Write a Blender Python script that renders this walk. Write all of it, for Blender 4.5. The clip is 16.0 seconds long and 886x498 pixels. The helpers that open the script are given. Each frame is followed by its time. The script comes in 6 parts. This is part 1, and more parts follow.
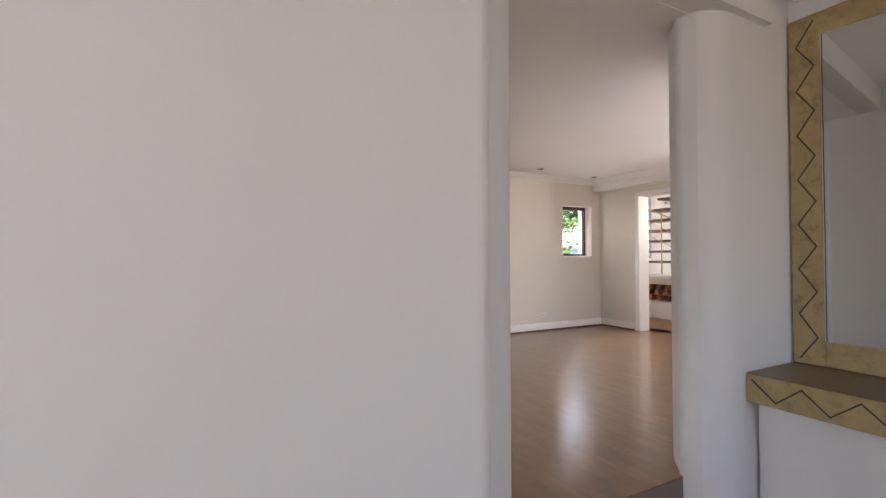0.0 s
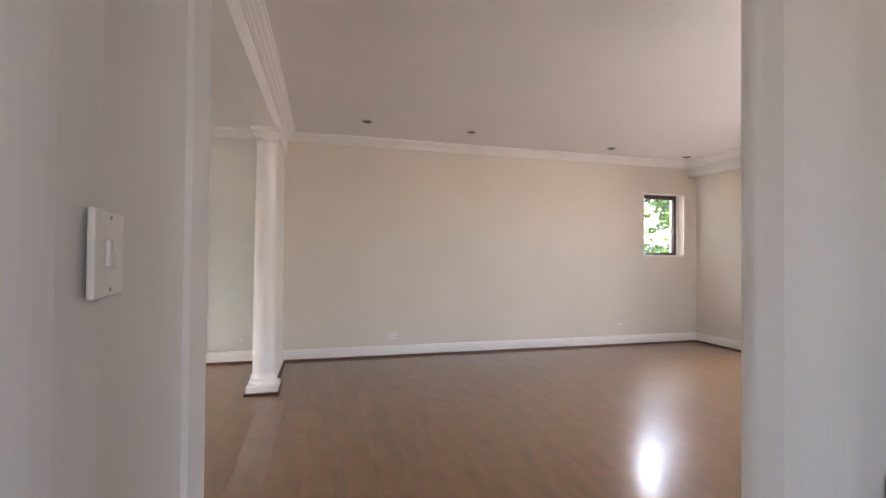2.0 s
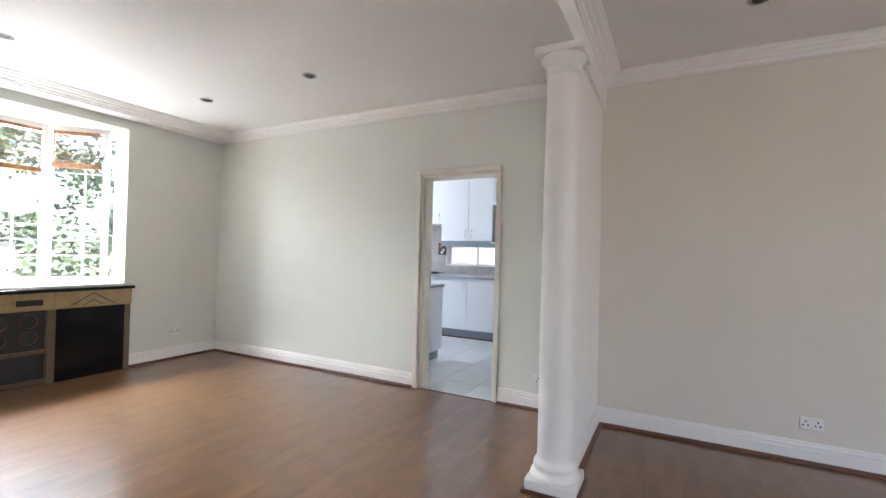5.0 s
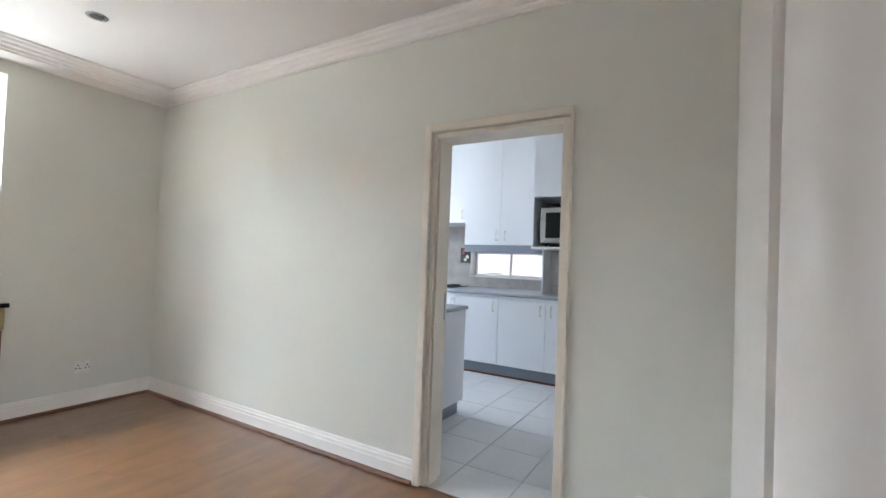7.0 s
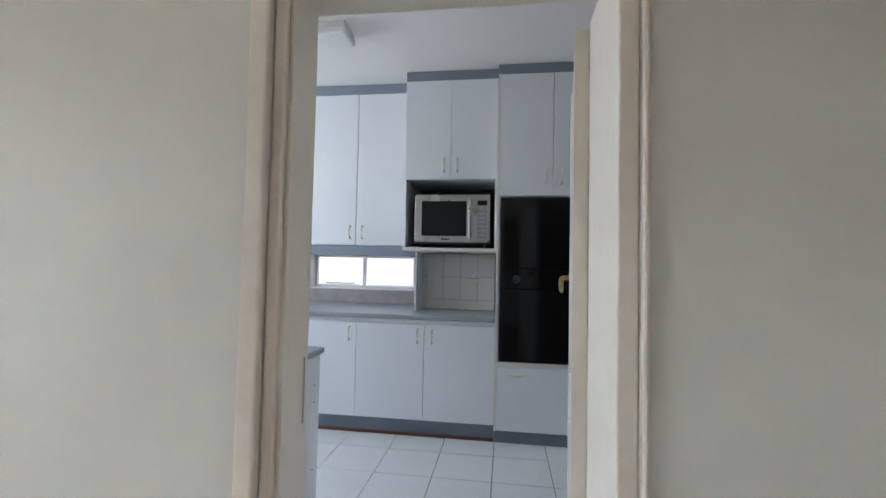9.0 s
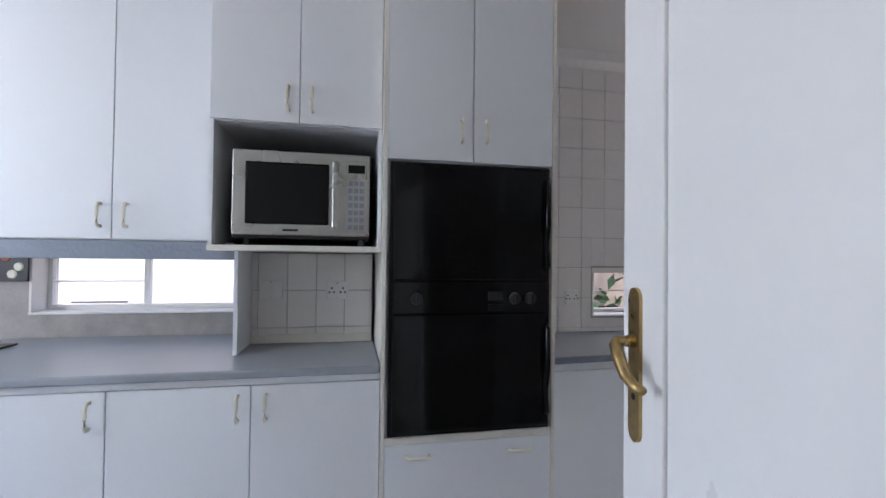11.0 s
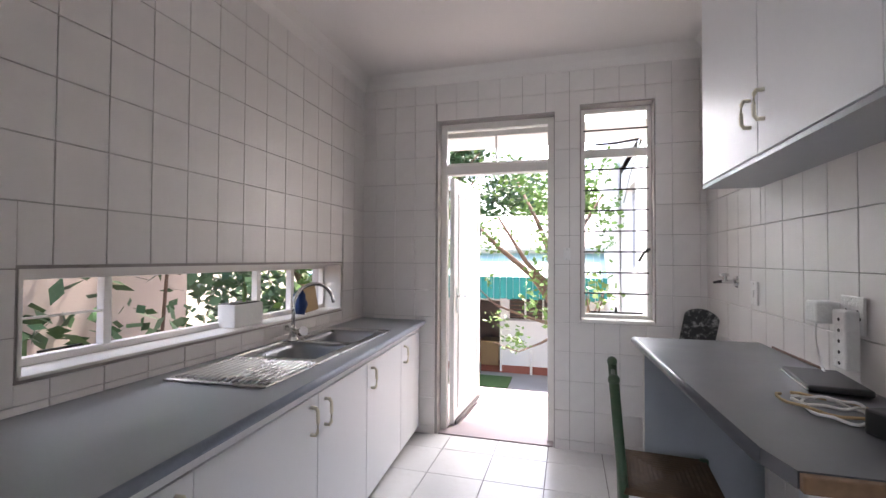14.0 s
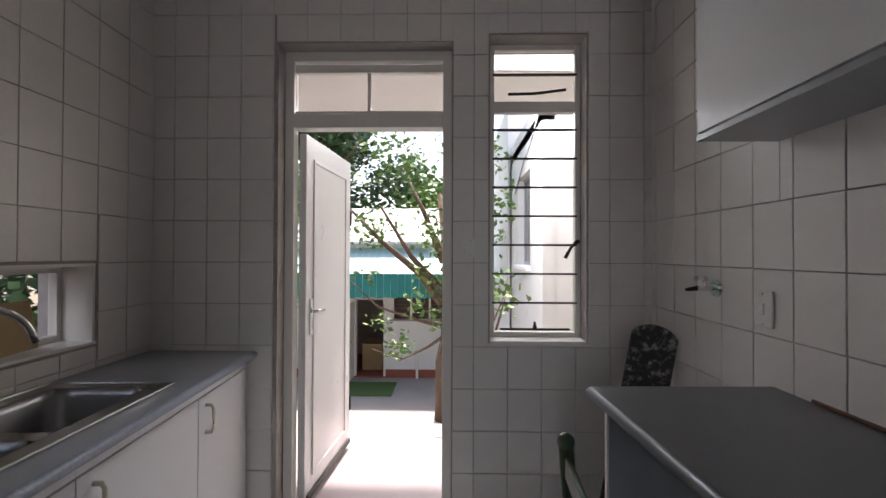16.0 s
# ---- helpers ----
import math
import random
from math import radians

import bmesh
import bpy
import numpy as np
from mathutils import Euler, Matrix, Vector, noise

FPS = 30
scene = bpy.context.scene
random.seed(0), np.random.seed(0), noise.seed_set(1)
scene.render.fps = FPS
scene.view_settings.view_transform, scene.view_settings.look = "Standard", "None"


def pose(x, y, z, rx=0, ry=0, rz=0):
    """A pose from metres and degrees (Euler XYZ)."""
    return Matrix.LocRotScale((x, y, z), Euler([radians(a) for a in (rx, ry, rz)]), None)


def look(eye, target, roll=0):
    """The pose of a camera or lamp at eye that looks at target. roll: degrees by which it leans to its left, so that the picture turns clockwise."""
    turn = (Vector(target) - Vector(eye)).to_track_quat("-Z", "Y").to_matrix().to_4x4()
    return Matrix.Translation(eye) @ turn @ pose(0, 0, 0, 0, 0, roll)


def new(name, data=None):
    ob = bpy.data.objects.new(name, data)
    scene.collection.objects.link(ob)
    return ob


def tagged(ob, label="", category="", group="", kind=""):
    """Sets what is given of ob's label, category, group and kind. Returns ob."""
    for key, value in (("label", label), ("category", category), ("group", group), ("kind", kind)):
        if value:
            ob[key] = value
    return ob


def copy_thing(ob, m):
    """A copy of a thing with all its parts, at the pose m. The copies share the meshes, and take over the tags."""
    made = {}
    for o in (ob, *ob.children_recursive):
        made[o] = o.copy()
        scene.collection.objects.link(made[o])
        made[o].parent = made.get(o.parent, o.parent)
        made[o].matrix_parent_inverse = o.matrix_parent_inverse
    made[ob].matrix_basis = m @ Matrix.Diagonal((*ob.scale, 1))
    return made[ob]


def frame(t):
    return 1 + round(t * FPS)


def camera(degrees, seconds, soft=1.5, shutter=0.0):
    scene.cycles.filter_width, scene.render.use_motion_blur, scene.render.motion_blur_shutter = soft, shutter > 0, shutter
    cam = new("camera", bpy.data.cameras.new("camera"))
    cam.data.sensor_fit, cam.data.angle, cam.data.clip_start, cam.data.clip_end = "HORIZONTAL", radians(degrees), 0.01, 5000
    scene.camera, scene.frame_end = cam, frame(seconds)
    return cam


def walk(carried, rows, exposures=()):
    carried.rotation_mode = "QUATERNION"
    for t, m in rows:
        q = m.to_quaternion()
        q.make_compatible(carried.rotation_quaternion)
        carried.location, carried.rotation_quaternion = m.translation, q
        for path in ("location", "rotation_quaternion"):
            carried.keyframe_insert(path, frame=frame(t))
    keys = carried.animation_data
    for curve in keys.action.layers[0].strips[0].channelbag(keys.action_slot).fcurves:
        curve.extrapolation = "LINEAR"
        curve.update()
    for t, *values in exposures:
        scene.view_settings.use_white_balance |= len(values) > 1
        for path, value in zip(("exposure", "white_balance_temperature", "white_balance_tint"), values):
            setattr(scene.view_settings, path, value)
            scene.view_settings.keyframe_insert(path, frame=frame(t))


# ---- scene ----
cam = camera(90.0, 16.0)
PATH = [
    (0, (0.477, -0.538, 1.238), (1.409, 1.231, 1.274), -0.2),
    (0.5, (0.779, -0.532, 1.236), (1.707, 1.239, 1.271), -0.1),
    (1, (1.111, -0.498, 1.232), (2.007, 1.29, 1.268), -0.0),
    (1.5, (1.358, -0.325, 1.227), (2.118, 1.524, 1.249), 0.3),
    (2, (1.527, -0.066, 1.222), (2.037, 1.868, 1.25), 0.5),
    (2.5, (1.651, 0.229, 1.215), (1.867, 2.217, 1.24), 0.5),
    (3, (1.702, 0.503, 1.216), (1.598, 2.5, 1.233), 0.8),
    (3.5, (1.713, 0.847, 1.219), (1.32, 2.808, 1.241), 0.8),
    (4, (1.712, 1.168, 1.222), (1.138, 3.084, 1.241), 1.1),
    (4.5, (1.656, 1.461, 1.225), (0.826, 3.281, 1.251), 1.1),
    (4.7, (1.619, 1.58, 1.225), (0.741, 3.377, 1.248), 1.2),
    (7, (0.799, 3.21, 1.244), (-0.218, 4.931, 1.297), 2.2),
    (7.5, (0.613, 3.498, 1.25), (-0.263, 5.295, 1.31), 2.2),
    (8, (0.37, 3.791, 1.271), (-0.327, 5.664, 1.338), 1.2),
    (8.5, (0.183, 4.066, 1.281), (-0.295, 6.01, 1.356), 0.8),
    (9, (-0.013, 4.405, 1.29), (-0.29, 6.39, 1.368), 1.2),
    (9.2, (-0.041, 4.555, 1.291), (-0.272, 6.545, 1.372), 0.6),
    (11.3, (-0.204, 5.932, 1.397), (0.315, 7.864, 1.417), 1.0),
    (11.5, (-0.188, 6.048, 1.397), (0.421, 7.953, 1.408), 1.1),
    (12, (-0.168, 6.362, 1.397), (0.795, 8.114, 1.432), 0.2),
    (12.5, (-0.056, 6.546, 1.383), (1.179, 8.119, 1.423), 0.1),
    (13, (0.115, 6.729, 1.388), (1.607, 8.061, 1.421), 0.2),
    (13.5, (0.288, 6.864, 1.372), (2.011, 7.88, 1.407), 0.2),
    (14, (0.497, 6.991, 1.365), (2.422, 7.535, 1.407), 0.3),
    (14.5, (0.72, 7.039, 1.36), (2.707, 7.267, 1.396), -0.1),
    (15, (0.996, 7.076, 1.369), (2.993, 7.196, 1.402), -0.1),
    (15.5, (1.274, 7.091, 1.362), (3.273, 7.153, 1.386), 0.0),
    (16, (1.602, 7.091, 1.37), (3.601, 7.131, 1.392), 0.2),
]

EXPOSURES = [(0.0, 2.95, 6600, 15), (0.7, 2.95, 6600, 15), (1.4, 2.85, 6600, 17), (2.2, 3.1, 6550, 16), (4.0, 3.0, 6050, 13), (4.7, 3.0, 6000, 12), (7.0, 2.85, 6000, 11), (9.2, 2.6, 6050, 12), (11.3, 2.9, 6150, 17), (12.0, 3.35, 6250, 18), (12.5, 3.6, 6350, 18), (13.4, 3.4, 6550, 19), (14.5, 2.2, 6700, 18), (16.0, 1.4, 6800, 16)]
walk(cam, [(t, look(eye, target, roll)) for t, eye, target, roll in PATH], EXPOSURES)

# ---- world, sun and large lights ----
world = bpy.data.worlds.new("sky")
scene.world = world
world.use_nodes = True
wt = world.node_tree
sky = wt.nodes.new("ShaderNodeTexSky")
sky.sky_type, sky.sun_disc = "NISHITA", False
sky.sun_elevation, sky.sun_rotation = radians(64), radians(98)
sky.air_density, sky.dust_density = 1.0, 3.0
back = wt.nodes["Background"]
back.inputs["Strength"].default_value = 0.15
wt.links.new(sky.outputs["Color"], back.inputs["Color"])

sun = new("sun", bpy.data.lights.new("sun", "SUN"))
sun.data.energy, sun.data.angle, sun.data.color = 4.2, radians(3), (1.0, 0.95, 0.88)
sun.matrix_world = look((14, -2, 30), (0, 0, 0))


def area(name, eye, target, w, h, watts, color=(1.0, 1.0, 1.0)):
    lamp = new(name, bpy.data.lights.new(name, "AREA"))
    lamp.data.shape, lamp.data.size, lamp.data.size_y = "RECTANGLE", w, h
    lamp.data.energy, lamp.data.color = watts, color
    lamp.matrix_world = look(eye, target)
    return lamp


# fill lamps in made-up openings the walk never faces; daylight stand-ins above seen openings
area("fill_living_south", (5.0, 1.30, 1.45), (5.0, 5.0, 1.30), 2.3, 1.8, 0.5, (1.0, 0.93, 0.87))
area("fill_living_east", (6.74, 2.05, 1.35), (1.2, 1.6, 1.2), 1.2, 1.7, 3.0, (0.84, 0.89, 1.0))
# added lamp in place of bright sky, makes the glare on the floor
area("sky_fill_living_north", (6.45, 6.95, 3.15), (5.2, 3.6, 0.4), 1.9, 1.3, 62, (0.90, 0.95, 1.0))
# hall fill, its two window openings are made up
area("fill_hall_west", (-2.06, -1.15, 1.5), (1.5, -0.6, 1.4), 1.5, 1.5, 4.8, (0.95, 0.97, 1.0))
area("fill_hall_south", (2.75, -2.55, 1.5), (1.5, 1.0, 1.5), 1.2, 1.5, 0.6, (0.95, 0.97, 1.0))
# added fill inside the stair hall, with no window behind it
area("fill_stair_hall", (8.9, 3.1, 1.9), (8.4, 4.8, 1.0), 1.4, 1.4, 9, (1.0, 0.95, 0.88))
area("daylight_bay", (-4.9, 3.1, 2.95), (-2.6, 3.1, 0.9), 2.6, 1.0, 108, (0.93, 0.98, 1.0))
# added below the sill, imitates light bounced off the ground outside
area("bounce_fill_bay", (-4.45, 3.05, 0.55), (-0.5, 3.1, 2.5), 2.0, 0.5, 8, (0.97, 1.0, 0.97))
# kitchen fill from an unseen, added west opening
area("fill_kitchen_west", (-3.2, 6.9, 1.9), (0.0, 7.2, 1.1), 1.2, 1.2, 6.6, (0.86, 0.93, 1.0))
area("daylight_yard_door", (4.20, 7.35, 2.56), (2.6, 7.3, 0.95), 2.2, 0.20, 1.8, (0.98, 0.98, 1.0))
area("daylight_sink_window", (2.45, 9.35, 1.95), (2.4, 7.6, 0.9), 2.0, 0.6, 3.0, (0.97, 0.99, 1.0))

# ---- materials ----
def principled(name):
    m = bpy.data.materials.new(name)
    m.use_nodes = True
    return m, m.node_tree, m.node_tree.nodes["Principled BSDF"]


def mat(name, base, rough=0.5, metal=0.0, var=0.06, scale=3.0, fine=60.0, bump=0.02, stain=None, stain_amount=0.0, spec=0.5, rnd=0.0, coat=0.0):
    """A surface with coarse and fine variation in tone, roughness and relief."""
    m, nt, p = principled(name)
    n, l = nt.nodes, nt.links
    co = n.new("ShaderNodeTexCoord")
    big, small = n.new("ShaderNodeTexNoise"), n.new("ShaderNodeTexNoise")
    big.inputs["Scale"].default_value, big.inputs["Detail"].default_value = scale, 6
    small.inputs["Scale"].default_value, small.inputs["Detail"].default_value = fine, 4
    l.new(co.outputs["Object"], big.inputs["Vector"])
    l.new(co.outputs["Object"], small.inputs["Vector"])
    add = n.new("ShaderNodeMath"); add.operation = "MULTIPLY_ADD"
    l.new(small.outputs["Fac"], add.inputs[0]); add.inputs[1].default_value = 0.35
    l.new(big.outputs["Fac"], add.inputs[2])
    last = add.outputs[0]
    if rnd:
        info = n.new("ShaderNodeObjectInfo")
        ma = n.new("ShaderNodeMath"); ma.operation = "MULTIPLY_ADD"
        l.new(info.outputs["Random"], ma.inputs[0]); ma.inputs[1].default_value = rnd
        l.new(last, ma.inputs[2]); last = ma.outputs[0]
    ramp = n.new("ShaderNodeMapRange")
    ramp.inputs["From Min"].default_value, ramp.inputs["From Max"].default_value = 0.35, 1.0 + rnd
    ramp.inputs["To Min"].default_value, ramp.inputs["To Max"].default_value = 1 - var, 1 + var
    l.new(last, ramp.inputs["Value"])
    mul = n.new("ShaderNodeVectorMath"); mul.operation = "SCALE"
    mul.inputs[0].default_value = base
    l.new(ramp.outputs["Result"], mul.inputs["Scale"])
    colour = mul.outputs["Vector"]
    if stain:
        mask, mr, mix = n.new("ShaderNodeTexNoise"), n.new("ShaderNodeMapRange"), n.new("ShaderNodeMix")
        mask.inputs["Scale"].default_value, mask.inputs["Detail"].default_value, mask.inputs["Roughness"].default_value = scale * 2.3, 8, 0.7
        l.new(co.outputs["Object"], mask.inputs["Vector"])
        mr.inputs["From Min"].default_value, mr.inputs["From Max"].default_value, mr.inputs["To Max"].default_value = 0.5, 0.72, stain_amount
        l.new(mask.outputs["Fac"], mr.inputs["Value"])
        mix.data_type = "RGBA"
        l.new(mr.outputs["Result"], mix.inputs["Factor"])
        l.new(colour, mix.inputs["A"]); mix.inputs["B"].default_value = (*stain, 1)
        colour = mix.outputs["Result"]
    l.new(colour, p.inputs["Base Color"])
    rr = n.new("ShaderNodeMapRange")
    rr.inputs["To Min"].default_value, rr.inputs["To Max"].default_value = max(rough - 0.08, 0.02), min(rough + 0.08, 1)
    l.new(big.outputs["Fac"], rr.inputs["Value"]); l.new(rr.outputs["Result"], p.inputs["Roughness"])
    p.inputs["Metallic"].default_value = metal
    p.inputs["Specular IOR Level"].default_value = spec
    p.inputs["Coat Weight"].default_value = coat
    if bump:
        b = n.new("ShaderNodeBump")
        b.inputs["Strength"].default_value, b.inputs["Distance"].default_value = 0.6, bump
        l.new(add.outputs[0], b.inputs["Height"]); l.new(b.outputs["Normal"], p.inputs["Normal"])
    return m


def glass_mat(name, tint=(1, 1, 1), rough=0.0):
    m, nt, p = principled(name)
    p.inputs["Base Color"].default_value = (*tint, 1)
    p.inputs["Roughness"].default_value = rough
    p.inputs["Transmission Weight"].default_value = 1.0
    p.inputs["IOR"].default_value = 1.05
    return m


def wood_floor_mat():
    """Three-strip laminate: narrow strips inside each board, tone shifted board by board."""
    m, nt, p = principled("oak_laminate")
    n, l = nt.nodes, nt.links
    co, info = n.new("ShaderNodeTexCoord"), n.new("ShaderNodeObjectInfo")
    mp = n.new("ShaderNodeMapping"); mp.inputs["Rotation"].default_value = (0, 0, radians(90))
    shift = n.new("ShaderNodeCombineXYZ"); ml = n.new("ShaderNodeMath"); ml.operation = "MULTIPLY"; ml.inputs[1].default_value = 7.3
    l.new(info.outputs["Random"], ml.inputs[0]); l.new(ml.outputs[0], shift.inputs["X"])
    va = n.new("ShaderNodeVectorMath"); va.operation = "ADD"
    l.new(co.outputs["Object"], mp.inputs["Vector"]); l.new(mp.outputs["Vector"], va.inputs[0]); l.new(shift.outputs["Vector"], va.inputs[1])
    br = n.new("ShaderNodeTexBrick")
    br.offset, br.offset_frequency = 0.37, 2
    for key, value in (("Scale", 1.0), ("Mortar Size", 0.0003), ("Brick Width", 0.31), ("Row Height", 0.065), ("Bias", 0.0)):
        br.inputs[key].default_value = value
    br.inputs["Color1"].default_value = (0.168, 0.083, 0.034, 1)
    br.inputs["Color2"].default_value = (0.208, 0.106, 0.046, 1)
    br.inputs["Mortar"].default_value = (0.175, 0.088, 0.038, 1)
    l.new(va.outputs["Vector"], br.inputs["Vector"])
    grain = n.new("ShaderNodeTexNoise"); gm = n.new("ShaderNodeMapping"); gm.inputs["Scale"].default_value = (2.2, 26, 1)
    l.new(va.outputs["Vector"], gm.inputs["Vector"]); l.new(gm.outputs["Vector"], grain.inputs["Vector"])
    grain.inputs["Scale"].default_value, grain.inputs["Detail"].default_value, grain.inputs["Distortion"].default_value = 1.2, 6, 0.6
    knots = n.new("ShaderNodeTexNoise"); knots.inputs["Scale"].default_value, knots.inputs["Detail"].default_value = 5.0, 3
    l.new(va.outputs["Vector"], knots.inputs["Vector"])
    a1 = n.new("ShaderNodeMath"); a1.operation = "MULTIPLY_ADD"; a1.inputs[1].default_value = 0.32
    l.new(grain.outputs["Fac"], a1.inputs[0]); l.new(knots.outputs["Fac"], a1.inputs[2])
    a2 = n.new("ShaderNodeMath"); a2.operation = "MULTIPLY_ADD"; a2.inputs[1].default_value = 0.10
    l.new(info.outputs["Random"], a2.inputs[0]); l.new(a1.outputs[0], a2.inputs[2])
    mr = n.new("ShaderNodeMapRange")
    for key, value in (("From Min", 0.40), ("From Max", 1.05), ("To Min", 0.78), ("To Max", 1.22)):
        mr.inputs[key].default_value = value
    l.new(a2.outputs[0], mr.inputs["Value"])
    sc = n.new("ShaderNodeVectorMath"); sc.operation = "SCALE"
    l.new(br.outputs["Color"], sc.inputs[0]); l.new(mr.outputs["Result"], sc.inputs["Scale"])
    l.new(sc.outputs["Vector"], p.inputs["Base Color"])
    rr = n.new("ShaderNodeMapRange"); rr.inputs["To Min"].default_value, rr.inputs["To Max"].default_value = 0.27, 0.32
    p.inputs["Coat Weight"].default_value, p.inputs["Coat Roughness"].default_value = 0.6, 0.17
    l.new(grain.outputs["Fac"], rr.inputs["Value"]); l.new(rr.outputs["Result"], p.inputs["Roughness"])
    b = n.new("ShaderNodeBump"); b.inputs["Strength"].default_value, b.inputs["Distance"].default_value = 0.03, 0.0002
    l.new(grain.outputs["Fac"], b.inputs["Height"]); l.new(b.outputs["Normal"], p.inputs["Normal"])
    return m


M_WALL = mat("cream_wall_paint", (0.66, 0.60, 0.52), 0.62, var=0.035, scale=1.3, fine=140, bump=0.0009)
M_HALL = mat("white_hall_paint", (0.66, 0.64, 0.62), 0.6, var=0.03, scale=1.1, fine=130, bump=0.0009)
M_DINING = mat("pale_green_white_paint", (0.668, 0.664, 0.598), 0.6, var=0.03, scale=1.2, fine=140, bump=0.0009)
M_CEIL = mat("ceiling_paint", (0.78, 0.75, 0.72), 0.7, var=0.03, scale=0.9, fine=90, bump=0.0008)
M_TRIM = mat("white_trim_gloss", (0.78, 0.75, 0.71), 0.32, var=0.03, scale=5, fine=120, bump=0.0004)
M_QUAD = mat("brown_quadrant", (0.12, 0.045, 0.02), 0.4, var=0.2, scale=8, bump=0.0004)
M_WOOD = wood_floor_mat()
M_SCREED = mat("screed", (0.2, 0.16, 0.13), 0.8)
M_FRAMEC = mat("cream_door_frame_paint", (0.76, 0.70, 0.60), 0.35, var=0.05, scale=6, bump=0.0006, stain=(0.35, 0.29, 0.22), stain_amount=0.1)
M_DOORW = mat("white_door_gloss", (0.76, 0.75, 0.74), 0.3, var=0.03, scale=3, bump=0.0005)
M_TILE = mat("white_glazed_tile", (0.72, 0.69, 0.665), 0.33, var=0.035, scale=9, fine=40, bump=0.0004, rnd=0.3)
M_GROUT = mat("grey_grout", (0.36, 0.33, 0.31), 0.85, var=0.2, scale=10, bump=0.001)
M_FTILE = mat("white_floor_tile", (0.66, 0.66, 0.65), 0.2, var=0.05, scale=5, fine=30, bump=0.0005, rnd=0.4, stain=(0.5, 0.48, 0.45), stain_amount=0.25)
M_FGROUT = mat("dark_floor_grout", (0.13, 0.12, 0.11), 0.9, var=0.3, scale=10)
M_CAB = mat("white_melamine", (0.74, 0.75, 0.77), 0.48, var=0.02, scale=2, fine=80, bump=0.0003)
M_CABEDGE = mat("cream_edge_strip", (0.72, 0.69, 0.62), 0.4, var=0.03)
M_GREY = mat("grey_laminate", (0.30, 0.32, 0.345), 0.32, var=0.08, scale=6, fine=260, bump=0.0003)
M_GREYTRIM = mat("blue_grey_trim", (0.22, 0.25, 0.30), 0.4, var=0.05)
M_TABLE = mat("dark_grey_laminate", (0.07, 0.073, 0.08), 0.34, var=0.1, scale=5, fine=240, bump=0.0003)
M_STEEL = mat("brushed_steel", (0.40, 0.395, 0.385), 0.28, metal=1, var=0.08, scale=4, fine=200, bump=0.0003)
M_CHROME = mat("chrome", (0.7, 0.7, 0.7), 0.1, metal=1, var=0.03, bump=0)
M_BRASS = mat("tarnished_brass", (0.42, 0.30, 0.13), 0.3, metal=1, var=0.2, scale=20, bump=0.0005, stain=(0.14, 0.09, 0.04), stain_amount=0.5)
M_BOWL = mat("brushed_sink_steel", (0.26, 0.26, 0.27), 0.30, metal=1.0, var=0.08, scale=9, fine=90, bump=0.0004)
M_BLACK = mat("black_gloss", (0.003, 0.003, 0.0033), 0.08, var=0.2, scale=4, bump=0, spec=0.25)
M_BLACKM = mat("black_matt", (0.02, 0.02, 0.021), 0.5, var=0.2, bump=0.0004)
M_HANDLE = mat("cream_plastic", (0.72, 0.68, 0.55), 0.35, var=0.05)
M_WHITEP = mat("white_plastic", (0.74, 0.73, 0.71), 0.35, var=0.03)
M_IRON = mat("dark_metal", (0.03, 0.028, 0.026), 0.45, metal=0.6, var=0.2)
M_DARKW = mat("dark_brown_frame", (0.05, 0.032, 0.024), 0.4, var=0.2, scale=8)
M_GOLD = mat("antique_gold_plaster", (0.36, 0.26, 0.12), 0.5, var=0.22, scale=7, fine=50, bump=0.002, stain=(0.13, 0.09, 0.045), stain_amount=0.7)
M_GOLDTOP = mat("dark_bronze_top", (0.13, 0.085, 0.045), 0.35, var=0.2, scale=6, bump=0.001)
M_INCISE = mat("dark_incised_line", (0.03, 0.02, 0.014), 0.6, var=0.1)
M_MIRROR, _nt, _p = principled("mirror_glass")
_p.inputs["Base Color"].default_value = (0.66, 0.69, 0.68, 1); _p.inputs["Metallic"].default_value = 1.0; _p.inputs["Roughness"].default_value = 0.02
M_GLASS = glass_mat("clear_glass")
M_GREEN = mat("green_painted_wood", (0.035, 0.075, 0.035), 0.45, var=0.25, scale=14, bump=0.0006, stain=(0.14, 0.12, 0.08), stain_amount=0.4)
M_RUSH = mat("woven_rush", (0.13, 0.08, 0.045), 0.8, var=0.3, scale=25, fine=120, bump=0.003)
M_CHIP = mat("raw_chipboard", (0.17, 0.10, 0.055), 0.85, var=0.25, scale=40, bump=0.001)
M_PLASTER = mat("white_exterior_plaster", (0.78, 0.76, 0.74), 0.85, var=0.06, scale=1.5, fine=60, bump=0.003)
M_REDB = mat("red_painted_plinth", (0.30, 0.09, 0.06), 0.7, var=0.15, scale=3)
M_CONC = mat("pale_concrete", (0.33, 0.31, 0.30), 0.85, var=0.12, scale=1.6, fine=40, bump=0.003)
M_STEP = mat("worn_purple_grey_step", (0.31, 0.26, 0.27), 0.6, var=0.12, scale=2, bump=0.002)
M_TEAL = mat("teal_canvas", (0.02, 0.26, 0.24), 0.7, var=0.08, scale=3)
# paler than the valance teal: fading plus sky light painted into the colour
M_PALETEAL = mat("faded_skylit_canvas_top", (0.42, 0.60, 0.58), 0.7, var=0.08, scale=3)
M_TURF = mat("green_turf_mat", (0.06, 0.12, 0.03), 0.95, var=0.3, scale=20, bump=0.006)
M_BARK = mat("grey_brown_bark", (0.16, 0.10, 0.07), 0.9, var=0.3, scale=9, bump=0.01)
M_LEAF = mat("fresh_leaf", (0.13, 0.23, 0.05), 0.5, var=0.3, scale=2, bump=0)
